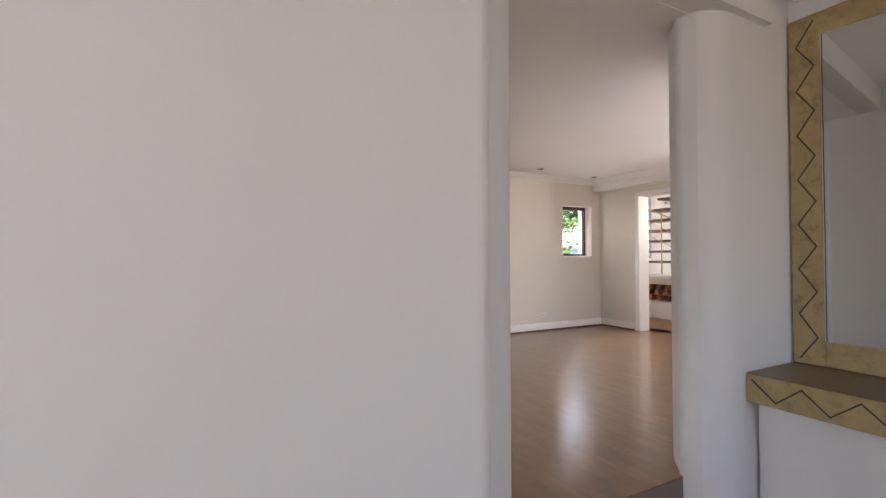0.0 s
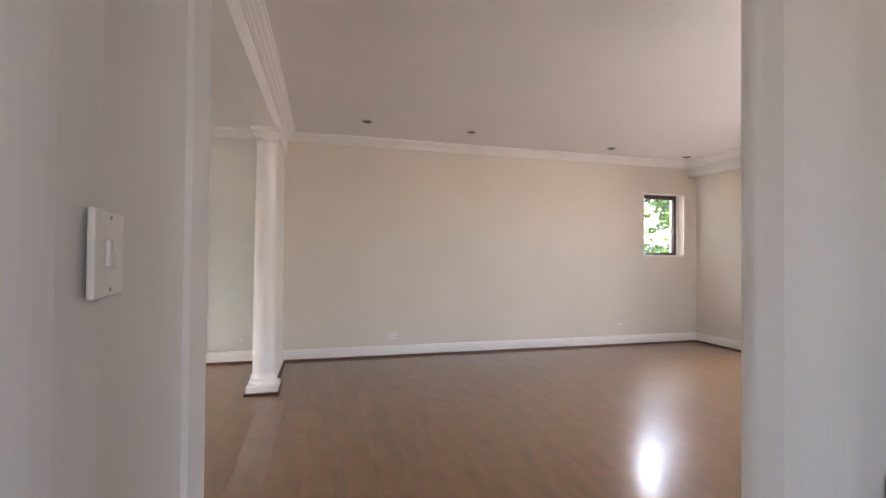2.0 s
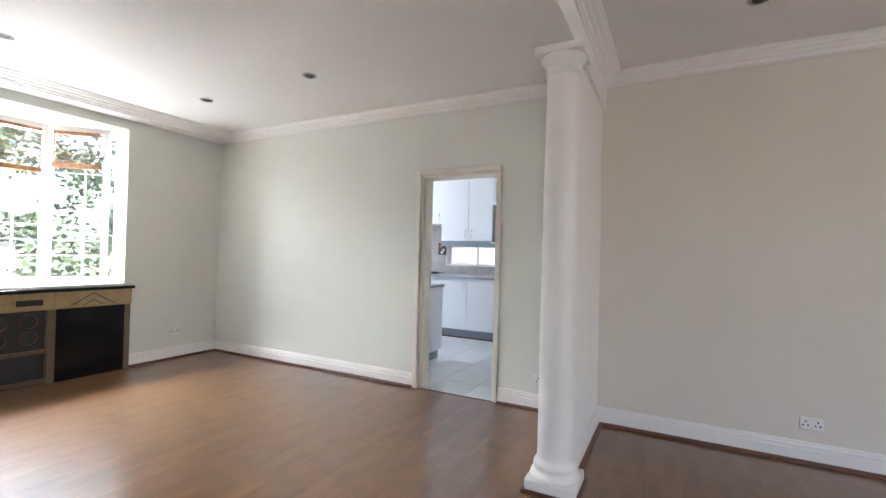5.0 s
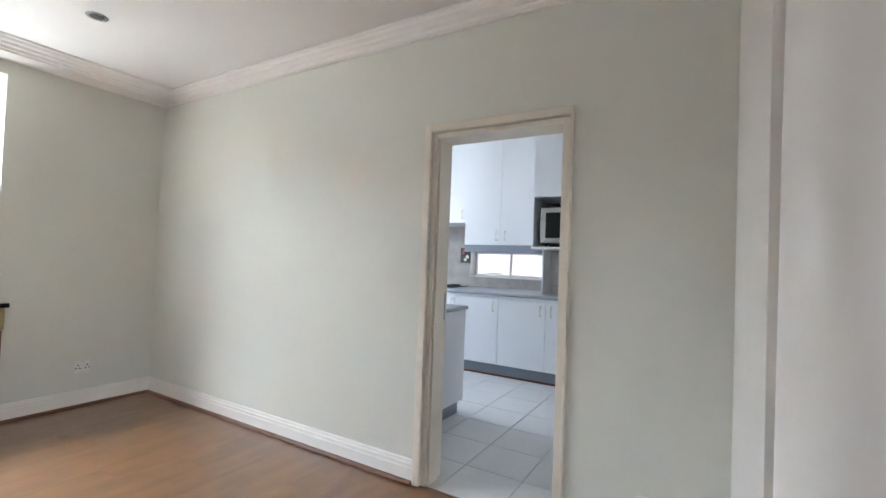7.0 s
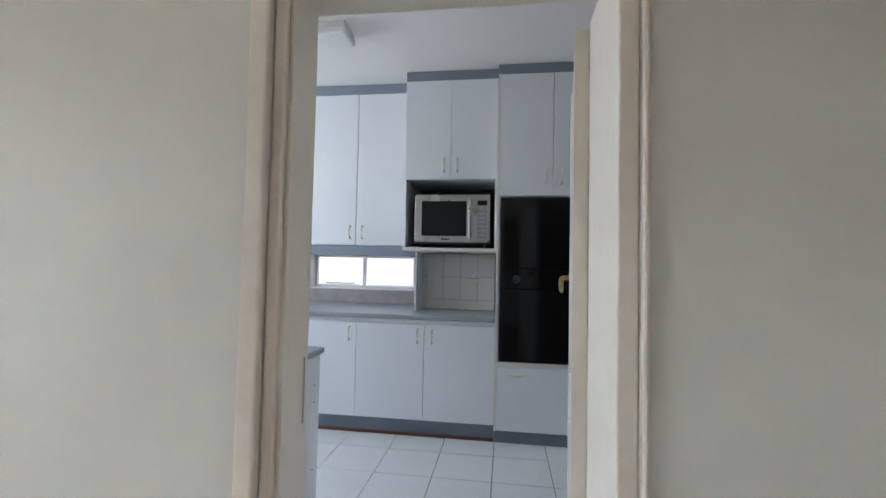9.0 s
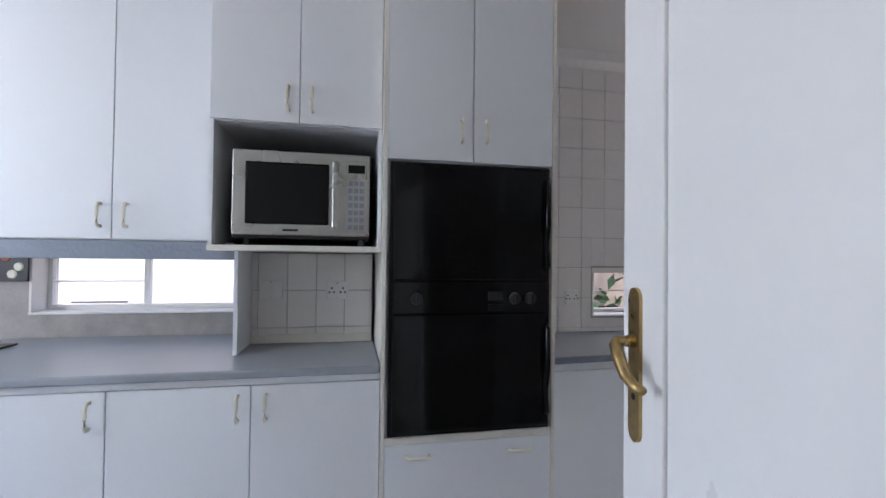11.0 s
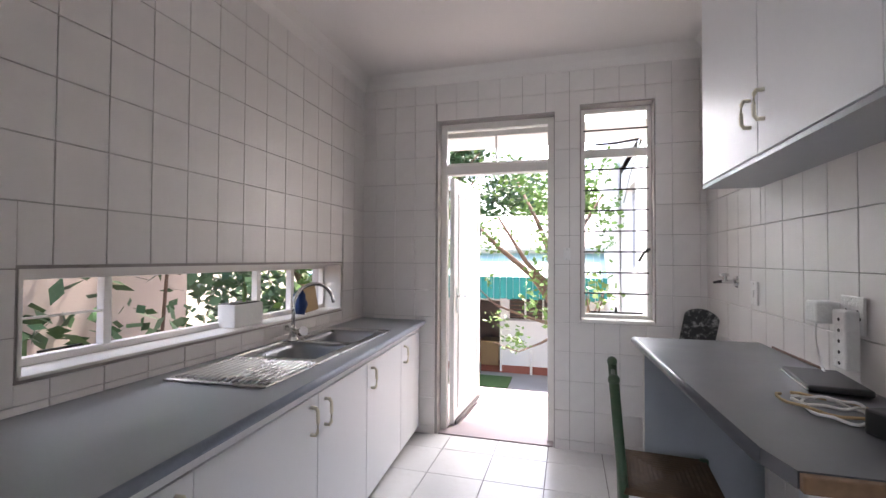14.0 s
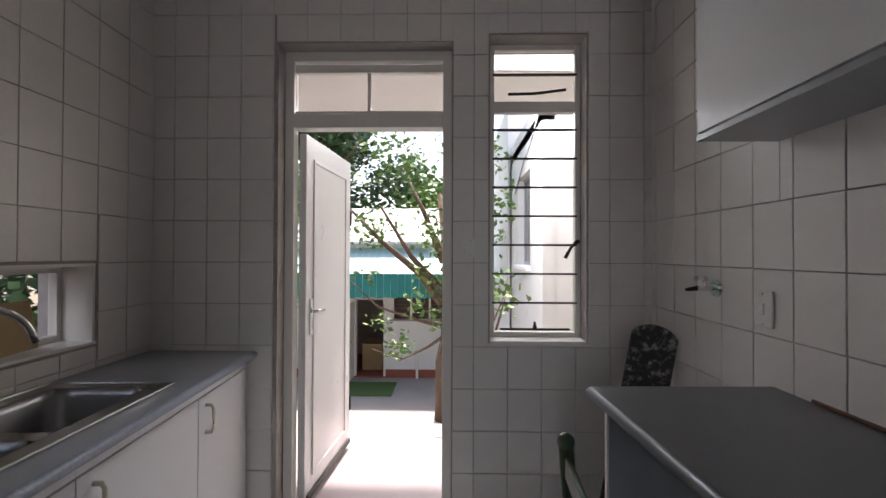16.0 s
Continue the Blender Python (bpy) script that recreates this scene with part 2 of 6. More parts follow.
M_LEAFD = mat("dark_shrub_leaf", (0.045, 0.10, 0.035), 0.5, var=0.35, scale=2, bump=0)
M_LEAFG = mat("grey_green_shrub_leaf", (0.10, 0.13, 0.075), 0.5, var=0.45, scale=4, bump=0)
M_PINK = mat("pinkish_garden_wall", (0.52, 0.43, 0.38), 0.85, var=0.08, scale=1.5, bump=0.003)
M_TERRA = mat("terracotta_wine_brick", (0.30, 0.10, 0.05), 0.8, var=0.2, scale=10)
M_TREAD = mat("dark_stair_tread", (0.11, 0.045, 0.025), 0.4, var=0.2, scale=8)
M_BAMBOO = mat("bamboo_blind", (0.33, 0.16, 0.07), 0.7, var=0.3, scale=30, bump=0.002)
M_BLUE = mat("blue_cloth", (0.02, 0.05, 0.16), 0.8, var=0.2)
M_CARD = mat("brown_cardboard", (0.42, 0.30, 0.16), 0.8, var=0.1)
M_FLOWERED = mat("black_white_patterned_cloth", (0.035, 0.035, 0.035), 0.8, var=0.5, scale=14, stain=(0.55, 0.55, 0.53), stain_amount=1.0)
M_SAND = mat("lawn_soil", (0.16, 0.13, 0.09), 0.95, var=0.3, scale=0.7, fine=12, bump=0.01)


# ---- mesh helpers ----
def add_box(bm, x0, x1, y0, y1, z0, z1, bevel=0.0, seg=2):
    made = bmesh.ops.create_cube(bm, size=1.0)["verts"]
    for v in made:
        v.co = Vector(((x0 + x1) / 2 + v.co.x * (x1 - x0), (y0 + y1) / 2 + v.co.y * (y1 - y0), (z0 + z1) / 2 + v.co.z * (z1 - z0)))
    if bevel:
        edges = list({e for v in made for e in v.link_edges})
        bmesh.ops.bevel(bm, geom=edges, offset=bevel, segments=seg, affect="EDGES", profile=0.5)
    return bm


def box_bm(x0, x1, y0, y1, z0, z1, bevel=0.0, seg=2):
    return add_box(bmesh.new(), x0, x1, y0, y1, z0, z1, bevel, seg)


def add_cyl(bm, a, b, r0, r1=None, seg=16, caps=True):
    """A tapered round bar from a to b."""
    a, b = Vector(a), Vector(b)
    r1 = r0 if r1 is None else r1
    d = b - a
    m = Matrix.Translation((a + b) / 2) @ d.to_track_quat("Z", "Y").to_matrix().to_4x4()
    bmesh.ops.create_cone(bm, cap_ends=caps, segments=seg, radius1=r0, radius2=r1, depth=d.length, matrix=m)
    return bm


def tube_bm(points, r, seg=10):
    """A round tube along a bent line."""
    bm = bmesh.new()
    pts = [Vector(p) for p in points]
    rings = []
    for i, p in enumerate(pts):
        d = (pts[min(i + 1, len(pts) - 1)] - pts[max(i - 1, 0)]).normalized()
        q = d.to_track_quat("Z", "Y")
        rr = r[i] if isinstance(r, (list, tuple)) else r
        rings.append([bm.verts.new(p + q @ Vector((rr * math.cos(k * math.tau / seg), rr * math.sin(k * math.tau / seg), 0))) for k in range(seg)])
    for a, b in zip(rings, rings[1:]):
        for k in range(seg):
            bm.faces.new((a[k], a[(k + 1) % seg], b[(k + 1) % seg], b[k]))
    bm.faces.new(rings[0][::-1]); bm.faces.new(rings[-1])
    return bm


def arc(c, r, a0, a1, n, plane="xz"):
    out = []
    for i in range(n + 1):
        a = radians(a0 + (a1 - a0) * i / n)
        u, v = r * math.cos(a), r * math.sin(a)
        out.append(Vector(c) + (Vector((u, 0, v)) if plane == "xz" else Vector((0, u, v)) if plane == "yz" else Vector((u, v, 0))))
    return out


def prism_bm(outline, z0, z1):
    """A flat outline in x and y pulled up from z0 to z1."""
    bm = bmesh.new()
    low = [bm.verts.new((x, y, z0)) for x, y in outline]
    top = [bm.verts.new((x, y, z1)) for x, y in outline]
    n = len(outline)
    for i in range(n):
        bm.faces.new((low[i], low[(i + 1) % n], top[(i + 1) % n], top[i]))
    bm.faces.new(low[::-1]); bm.faces.new(top)
    bmesh.ops.recalc_face_normals(bm, faces=bm.faces)
    return bm


def sweep_bm(profile, a, b, inward):
    """A moulding: the profile (out from the wall, up) pulled from a to b along a wall; inward points into the room."""
    bm = bmesh.new()
    a, b, n = Vector(a), Vector(b), Vector(inward)
    ends = [[bm.verts.new(p + n * u + Vector((0, 0, v))) for u, v in profile] for p in (a, b)]
    k = len(profile)
    for i in range(k):
        bm.faces.new((ends[0][i], ends[0][(i + 1) % k], ends[1][(i + 1) % k], ends[1][i]))
    bm.faces.new(ends[0][::-1]); bm.faces.new(ends[1])
    bmesh.ops.recalc_face_normals(bm, faces=bm.faces)
    return bm


def mesh_from(bm, name, material, smooth=False):
    me = bpy.data.meshes.new(name)
    bm.to_mesh(me); bm.free()
    if material:
        me.materials.append(material)
    if smooth:
        me.shade_smooth()
    return me


def part(name, bm, material, parent, label="", smooth=False):
    ob = new(name, mesh_from(bm, name, material, smooth))
    ob.parent = parent
    if label:
        tagged(ob, label)
    return ob


def thing(name, label, category, at=(0, 0, 0), group="", rz=0.0):
    ob = new(name)
    ob.matrix_world = pose(*at, 0, 0, rz)
    return tagged(ob, label, category, group)


def solid(name, bm, material, label, category, group="", smooth=False, kind=""):
    return tagged(new(name, mesh_from(bm, name, material, smooth)), label, category, group, kind)


def setting(name, bm, material, label="", smooth=False):
    return tagged(new(name, mesh_from(bm, name, material, smooth)), label, "", "", "structure")


def wall_bm(axis, u0, u1, t0, t1, z0, z1, holes=()):
    """A straight wall along an axis from u0 to u1, t0 to t1 thick, with rectangular openings (u0, u1, z0, z1) right through."""
    bm = bmesh.new()
    us = sorted({u0, u1, *[v for h in holes for v in h[:2]]})
    zs = sorted({z0, z1, *[v for h in holes for v in h[2:]]})
    for a, b in zip(us, us[1:]):
        run = None
        for c, d in zip(zs, zs[1:]):
            cut = any(h[0] <= a and b <= h[1] and h[2] <= c and d <= h[3] for h in holes)
            if not cut:
                run = (run[0], d) if run else (c, d)
            if run and (cut or d == zs[-1]):
                add_box(bm, *((a, b, t0, t1) if axis == "x" else (t0, t1, a, b)), *run)
                run = None
    return bm

# ---- the large structure ----
NY, ND, KN, KE, KS, EX, WX = 5.26, 5.30, 8.615, 3.826, 6.09, 6.77, -3.38   # faces of the main walls
CEIL, KCEIL = 2.60, 2.82

setting("wall_north_1", wall_bm("x", -3.62, 0.96, ND, 5.46, 0, 2.95, [(-0.525, 0.245, 0, 1.955)]), M_DINING, "pale green-white painted dining wall")
setting("wall_north_2", wall_bm("x", 0.96, 7.0, NY, 5.52, 0, 2.95, [(5.87, 6.55, 1.223, 2.122)]), M_WALL, "cream painted living room wall")
setting("wall_west", wall_bm("y", 1.3, ND, -3.62, WX, 0, 2.95, [(1.75, 4.27, 0.84, 2.42)]), M_DINING, "pale wall with bay window opening")
# the low east opening and the south one are added for fill lamps
setting("wall_east_1", wall_bm("y", 1.0, NY, EX, 6.97, 0, 2.95, [(1.40, 2.70, 0.45, 2.25), (3.0, 4.43, 0, 2.24)]), M_WALL, "cream wall with wide opening to the stairs")
setting("wall_south_1", wall_bm("x", 3.35, 6.97, 1.0, 1.25, 0, 2.95, [(3.8, 6.2, 0.5, 2.4)]), M_WALL, "cream wall with a window opening added for fill light")
def rounded(cx, cy, r, a0, a1, n=8):
    return [(cx + r * math.cos(radians(a0 + (a1 - a0) * k / n)), cy + r * math.sin(radians(a0 + (a1 - a0) * k / n))) for k in range(n + 1)]


setting("wall_hall_end", prism_bm([(-3.62, 0.335), (1.02, 0.335)] + rounded(1.035, 0.385, 0.05, -90, 0) + [(1.087, 0.400), (1.10, 0.405)] + rounded(1.106, 0.535, 0.13, -88, 0, 14) + [(1.2365, 0.62), (1.165, 1.235), (1.178, 1.25)] + rounded(1.135, 1.43, 0.04, 0, 90) + [(-3.62, 1.47)], -0.19, 2.95), M_HALL, "thick white hall wall with rounded end")
setting("wall_pier", prism_bm([(3.35, 1.25), (3.03, 1.25), (2.975, 1.205), (2.88, 1.11)] + rounded(2.895, 1.055, 0.055, 150, 215, 6) + rounded(3.06, 1.14, 0.255, 222, 272, 10) + [(3.14, 0.885), (3.90, 0.885), (3.90, 1.0), (3.35, 1.0)], -0.19, 2.95), M_HALL, "white pier with rounded nose")
setting("wall_hall_east", wall_bm("y", -2.6, 0.885, 3.68, 3.95, -0.19, 2.95), M_HALL)
# openings in the south and west hall walls are added for fill light
setting("wall_hall_south", wall_bm("x", -3.62, 4.0, -2.75, -2.6, -0.19, 2.95, [(2.1, 3.4, 0.7, 2.3)]), M_HALL)
setting("wall_hall_west", wall_bm("y", -2.6, 0.335, -2.3, -2.1, -0.19, 2.95, [(-1.95, -0.35, 0.7, 2.3)]), M_HALL)
setting("wall_pier_column", box_bm(0.905, 1.06, 4.27, ND, 0, 2.34), M_TRIM, "white painted pier behind the column")
setting("beam", box_bm(0.935, 1.085, 1.46, NY, 2.335, CEIL + 0.02), M_TRIM, "white painted ceiling beam")
setting("ceiling_dining", box_bm(-3.62, 0.937, 1.3, ND + 0.02, CEIL, CEIL + 0.1), M_CEIL, "smooth white ceiling")
setting("ceiling_living", box_bm(1.083, 7.0, 1.0, NY + 0.02, CEIL, CEIL + 0.1), M_CEIL, "smooth white ceiling with pinkish tinge")
setting("ceiling_hall", box_bm(-3.62, 4.0, -2.75, 0.84, 2.80, 2.95), M_CEIL)
setting("ceiling_threshold", box_bm(0.9, 3.4, 0.84, 1.5, CEIL + 0.004, 2.95), M_HALL)
setting("floor_base", box_bm(-3.62, 10.2, 1.06, 5.52, -0.2, -0.012), M_SCREED)
setting("floor_hall", box_bm(-3.62, 4.0, -2.75, 1.058, -0.36, -0.182), M_SCREED)

# kitchen shell
setting("wall_kitchen_north", wall_bm("x", -3.6, 4.05, KN, 8.86, 0, 3.0, [(1.452, 3.463, 0.983, 1.325), (-1.95, -0.87, 1.045, 1.40)]), M_GROUT, "tiled kitchen wall with low window")
setting("wall_kitchen_east", wall_bm("y", 5.52, 8.86, KE, 4.05, 0, 3.0, [(7.092, 7.973, 0, 2.437), (6.42, 6.90, 0.935, 2.472)]), M_GROUT, "tiled kitchen wall with back door and steel window")
setting("wall_kitchen_return", box_bm(0.246, 0.358, 5.462, 5.62, 0, 2.95), M_DINING)
setting("wall_kitchen_south", wall_bm("x", 0.36, KE, 5.46, KS, 0, 3.0), M_GROUT, "tiled kitchen wall behind the table")
# west opening added for the kitchen fill lamp
setting("wall_kitchen_west", wall_bm("y", 5.46, 8.86, -3.6, -3.4, 0, 3.0, [(6.2, 7.6, 1.0, 2.3)]), M_HALL)
setting("ceiling_kitchen", box_bm(-3.6, 4.05, 5.40, 8.86, KCEIL, KCEIL + 0.12), M_CEIL, "white painted kitchen ceiling")
setting("floor_kitchen_base", box_bm(-3.6, 4.0, 5.40, 8.86, -0.2, -0.006), M_FGROUT)
for nm, a, b, n in (("trim_cove_north", (-3.4, KN, KCEIL), (KE, KN, KCEIL), (0, -1, 0)), ("trim_cove_east", (KE, KS, KCEIL), (KE, KN, KCEIL), (-1, 0, 0)), ("trim_cove_south", (0.36, KS, KCEIL), (KE, KS, KCEIL), (0, 1, 0))):
    setting(nm, sweep_bm([(0, 0), (0.09, 0), (0.075, -0.012), (0.04, -0.04), (0.014, -0.075), (0, -0.09)], a, b, n), M_CEIL)

# stair hall beyond the wide opening
setting("wall_stair_back", wall_bm("y", 2.76, 6.0, 9.7, 9.9, 0, 3.2), M_HALL)
setting("wall_stair_north", wall_bm("x", 6.97, 9.9, 5.85, 6.0, 0, 3.32, [(7.8, 8.95, 1.2, 2.58)]), M_HALL)
setting("wall_stair_south", wall_bm("x", 6.97, 9.9, 2.76, 2.9, 0, 3.2), M_HALL)
setting("wall_stair_west", wall_bm("y", NY, 5.848, 6.98, 7.1, 0, 3.32), M_HALL)
setting("ceiling_stair", box_bm(6.97, 9.9, 2.76, 6.0, 3.0, 3.15), M_CEIL)
setting("floor_stair", box_bm(6.97, 9.9, 2.76, 5.85, -0.2, 0.0), mat("warm_stair_floor", (0.26, 0.13, 0.06), 0.35, var=0.2, scale=4))

# mouldings
CORN = [(0, 0), (0.10, 0), (0.10, -0.012), (0.085, -0.018), (0.078, -0.03), (0.055, -0.04), (0.05, -0.052), (0.03, -0.06), (0.026, -0.074), (0.012, -0.08), (0.012, -0.09), (0, -0.09)]
SKIRT = [(0, 0.004), (0.02, 0.004), (0.02, 0.085), (0.016, 0.092), (0.016, 0.108), (0.010, 0.114), (0.008, 0.126), (0, 0.132)]
QUAD = [(0.0205, 0.003), (0.044, 0.003), (0.042, 0.013), (0.034, 0.021), (0.0205, 0.024)]


def moulding(a, b, n, cornice=True, skirt=True, where=""):
    if cornice:
        setting("cornice" + where, sweep_bm(CORN, (*a, CEIL), (*b, CEIL), (*n, 0)), M_TRIM, "white stepped plaster cornice")
    if skirt:
        setting("baseboard" + where, sweep_bm(SKIRT, (*a, 0), (*b, 0), (*n, 0)), M_TRIM, "white moulded skirting board")
        setting("trim_quadrant" + where, sweep_bm(QUAD, (*a, 0), (*b, 0), (*n, 0)), M_QUAD, "thin brown floor bead")


moulding((1.062, NY), (EX, NY), (0, -1), where="_living_north")
moulding((WX, ND), (0.937, ND), (0, -1), skirt=False, where="_dining_north")
moulding((WX, ND), (-0.570, ND), (0, -1), cornice=False, where="_dining_north_1")
moulding((0.260, ND), (0.905, ND), (0, -1), cornice=False, where="_dining_north_2")
moulding((EX, 4.52), (EX, NY), (-1, 0), cornice=False, where="_living_east")
moulding((WX, 4.315), (WX, ND), (1, 0), cornice=False, where="_dining_west")
moulding((1.06, 4.33), (1.06, NY), (1, 0), cornice=False, where="_pier")
moulding((1.085, 1.47), (1.085, NY), (1, 0), skirt=False, where="_beam_east")
moulding((0.935, 1.47), (0.935, NY), (-1, 0), skirt=False, where="_beam_west")
moulding((WX, 1.47), (0.9, 1.47), (0, 1), where="_dining_south")
# boxed pelmets with their own cornice
setting("trim_pelmet_west", box_bm(WX, WX + 0.19, 1.47, ND, 2.512, CEIL), M_TRIM, "white boxed pelmet above the bay window")
setting("cornice_pelmet_west", sweep_bm(CORN, (WX + 0.19, 1.47, CEIL), (WX + 0.19, ND, CEIL), (1, 0, 0)), M_TRIM)
setting("trim_pelmet_east", box_bm(EX - 0.16, EX, 1.25, NY, 2.40, CEIL), M_TRIM, "white boxed pelmet above the opening")
setting("cornice_pelmet_east", sweep_bm(CORN, (EX - 0.16, 1.25, CEIL), (EX - 0.16, NY, CEIL), (-1, 0, 0)), M_TRIM)

# frame of the opening to the stairs
op = thing("door_frame_stairs", "white painted wooden lining of a wide opening", "door frame"); op["kind"] = "structure"
part("jamb", box_bm(EX - 0.025, 6.99, 4.425, 4.50, 0, 2.30, 0.006), M_TRIM, op)
part("jamb", box_bm(EX - 0.025, 6.99, 2.93, 3.005, 0, 2.30, 0.006), M_TRIM, op)
part("head", box_bm(EX - 0.025, 6.99, 3.0, 4.43, 2.235, 2.30, 0.006), M_TRIM, op)


# ---- column ----
def column(cx, cy):
    col = thing("column", "white painted plaster column with moulded capital and base", "column", (cx, cy, 0))
    part("plinth", box_bm(-0.13, 0.13, -0.13, 0.13, 0.018, 0.075, 0.006), M_TRIM, col)
    part("plinth_bead", box_bm(-0.145, 0.145, -0.145, 0.145, 0.0, 0.018, 0.004), M_QUAD, col, "brown floor bead")
    prof = [(0.128, 0.075), (0.128, 0.085), (0.118, 0.10), (0.108, 0.112), (0.114, 0.125), (0.110, 0.145), (0.098, 0.16), (0.094, 0.18), (0.094, 0.8), (0.09, 1.5), (0.083, 2.20)]
    cap = [(0.083, 2.20), (0.09, 2.205), (0.09, 2.225), (0.085, 2.23), (0.09, 2.25), (0.105, 2.27), (0.118, 2.285), (0.118, 2.295)]
    for nm, pr in (("shaft", prof), ("capital", cap)):
        bm = bmesh.new()
        rings = [[bm.verts.new((r * math.cos(k * math.tau / 40), r * math.sin(k * math.tau / 40), z)) for k in range(40)] for r, z in pr]
        for a, b in zip(rings, rings[1:]):
            for k in range(40):
                bm.faces.new((a[k], a[(k + 1) % 40], b[(k + 1) % 40], b[k]))
        part(nm, bm, M_TRIM, col, smooth=True)
    part("abacus", box_bm(-0.125, 0.125, -0.125, 0.125, 2.295, 2.335, 0.005), M_TRIM, col)
    return col


column(1.003, 4.175)


# ---- doors ----
def rounded_plate(x0, x1, z0, z1, y0, y1):
    """A plate with half-round ends."""
    r, cx = (x1 - x0) / 2, (x0 + x1) / 2
    ring = [(cx + r * math.cos(radians(a)), z1 - r + r * math.sin(radians(a))) for a in range(0, 181, 18)]
    ring += [(cx + r * math.cos(radians(a)), z0 + r + r * math.sin(radians(a))) for a in range(180, 361, 18)]
    bm = bmesh.new()
    va, vb = [bm.verts.new((x, y0, z)) for x, z in ring], [bm.verts.new((x, y1, z)) for x, z in ring]
    for k in range(len(ring)):
        m = (k + 1) % len(ring)
        bm.faces.new((va[k], va[m], vb[m], vb[k]))
    bm.faces.new(va[::-1]); bm.faces.new(vb)
    bmesh.ops.recalc_face_normals(bm, faces=bm.faces[:])
    return bm


def kitchen_doorway():
    """Lining with architrave edge, and the open leaf with its long brass plate."""
    fr = thing("door_frame_kitchen", "cream painted door frame with worn edges", "door frame"); fr["kind"] = "structure"
    a, b, top, far = -0.525, 0.245, 1.955, 5.47
    for x0, x1 in ((a - 0.045, a), (b, b + 0.012)):
        part("architrave", box_bm(x0, x1, ND - 0.022, ND + 0.002, 0, top + 0.045, 0.006), M_FRAMEC, fr)
    part("architrave", box_bm(a, b, ND - 0.022, ND + 0.002, top, top + 0.045, 0.006), M_FRAMEC, fr)
    for x0, x1, end in ((a + 0.001, a + 0.028, far), (b - 0.041, b - 0.001, 5.61)):
        part("jamb", box_bm(x0, x1, ND + 0.003, end, 0, top - 0.001, 0.004), M_FRAMEC, fr)
    part("head", box_bm(a + 0.028, b - 0.028, ND + 0.003, far, top - 0.030, top - 0.001, 0.004), M_FRAMEC, fr)
    for x0, x1 in ((a + 0.028, a + 0.040), (b - 0.040, b - 0.028)):
        part("stop", box_bm(x0, x1, ND + 0.02, far - 0.05, 0, top - 0.030, 0.003), M_FRAMEC, fr)
    part("strike_plate", box_bm(a + 0.0275, a + 0.030, far - 0.045, far - 0.02, 0.90, 1.06), M_STEEL, fr, "steel strike plate")
    part("threshold", box_bm(a + 0.028, b - 0.028, ND - 0.006, ND + 0.010, -0.005, 0.005, 0.002), M_QUAD, fr, "dark timber threshold strip")
    leaf = thing("door_kitchen", "white painted panelled door standing open into the kitchen", "door", (0.185, 5.618, 0), rz=81.9); leaf["kind"] = "structure"
    part("leaf", box_bm(0, 0.88, -0.02, 0.02, 0.012, 1.935, 0.003), M_DOORW, leaf)
    part("hinge_edge", box_bm(-0.004, 0.0005, -0.0195, 0.0195, 0.013, 1.934, 0.001), M_FRAMEC, leaf, "cream painted edge")
    for z in (0.25, 1.70):
        hb = bmesh.new(); add_cyl(hb, (-0.006, -0.024, z - 0.05), (-0.006, -0.024, z + 0.05), 0.006, seg=10)
        part("hinge", hb, M_FRAMEC, leaf)
    for side in (-1, 1):
        for z0, z1 in ((0.2, 0.85), (1.0, 1.8)):
            for bx in ((0.13, 0.75, z0 - 0.014, z0 + 0.014), (0.13, 0.75, z1 - 0.014, z1 + 0.014), (0.116, 0.144, z0, z1), (0.736, 0.764, z0, z1)):
                part("panel_bead", box_bm(bx[0], bx[1], side * 0.02 - 0.007, side * 0.02 + 0.007, bx[2], bx[3], 0.004), M_DOORW, leaf)
        s = side
        plate = rounded_plate(0.811, 0.849, 1.078, 1.342, min(s * 0.02, s * 0.026), max(s * 0.02, s * 0.026))
        pl = part("handle_plate", plate, M_BRASS, leaf, "long tarnished brass plate")
        part("lever", tube_bm([(0.83, s * 0.026, 1.250), (0.83, s * 0.045, 1.250), (0.83, s * 0.056, 1.250), (0.823, s * 0.062, 1.245), (0.802, s * 0.063, 1.222), (0.782, s * 0.062, 1.202), (0.759, s * 0.060, 1.193), (0.737, s * 0.058, 1.192)], [0.012, 0.009, 0.009, 0.010, 0.0105, 0.0095, 0.008, 0.007], 12), M_BRASS, pl, "curved brass lever", smooth=True)
        kb = bmesh.new(); add_cyl(kb, (0.83, s * 0.026, 1.155), (0.83, s * 0.0268, 1.155), 0.006, seg=12)
        part("keyhole", kb, M_IRON, pl)


kitchen_doorway()


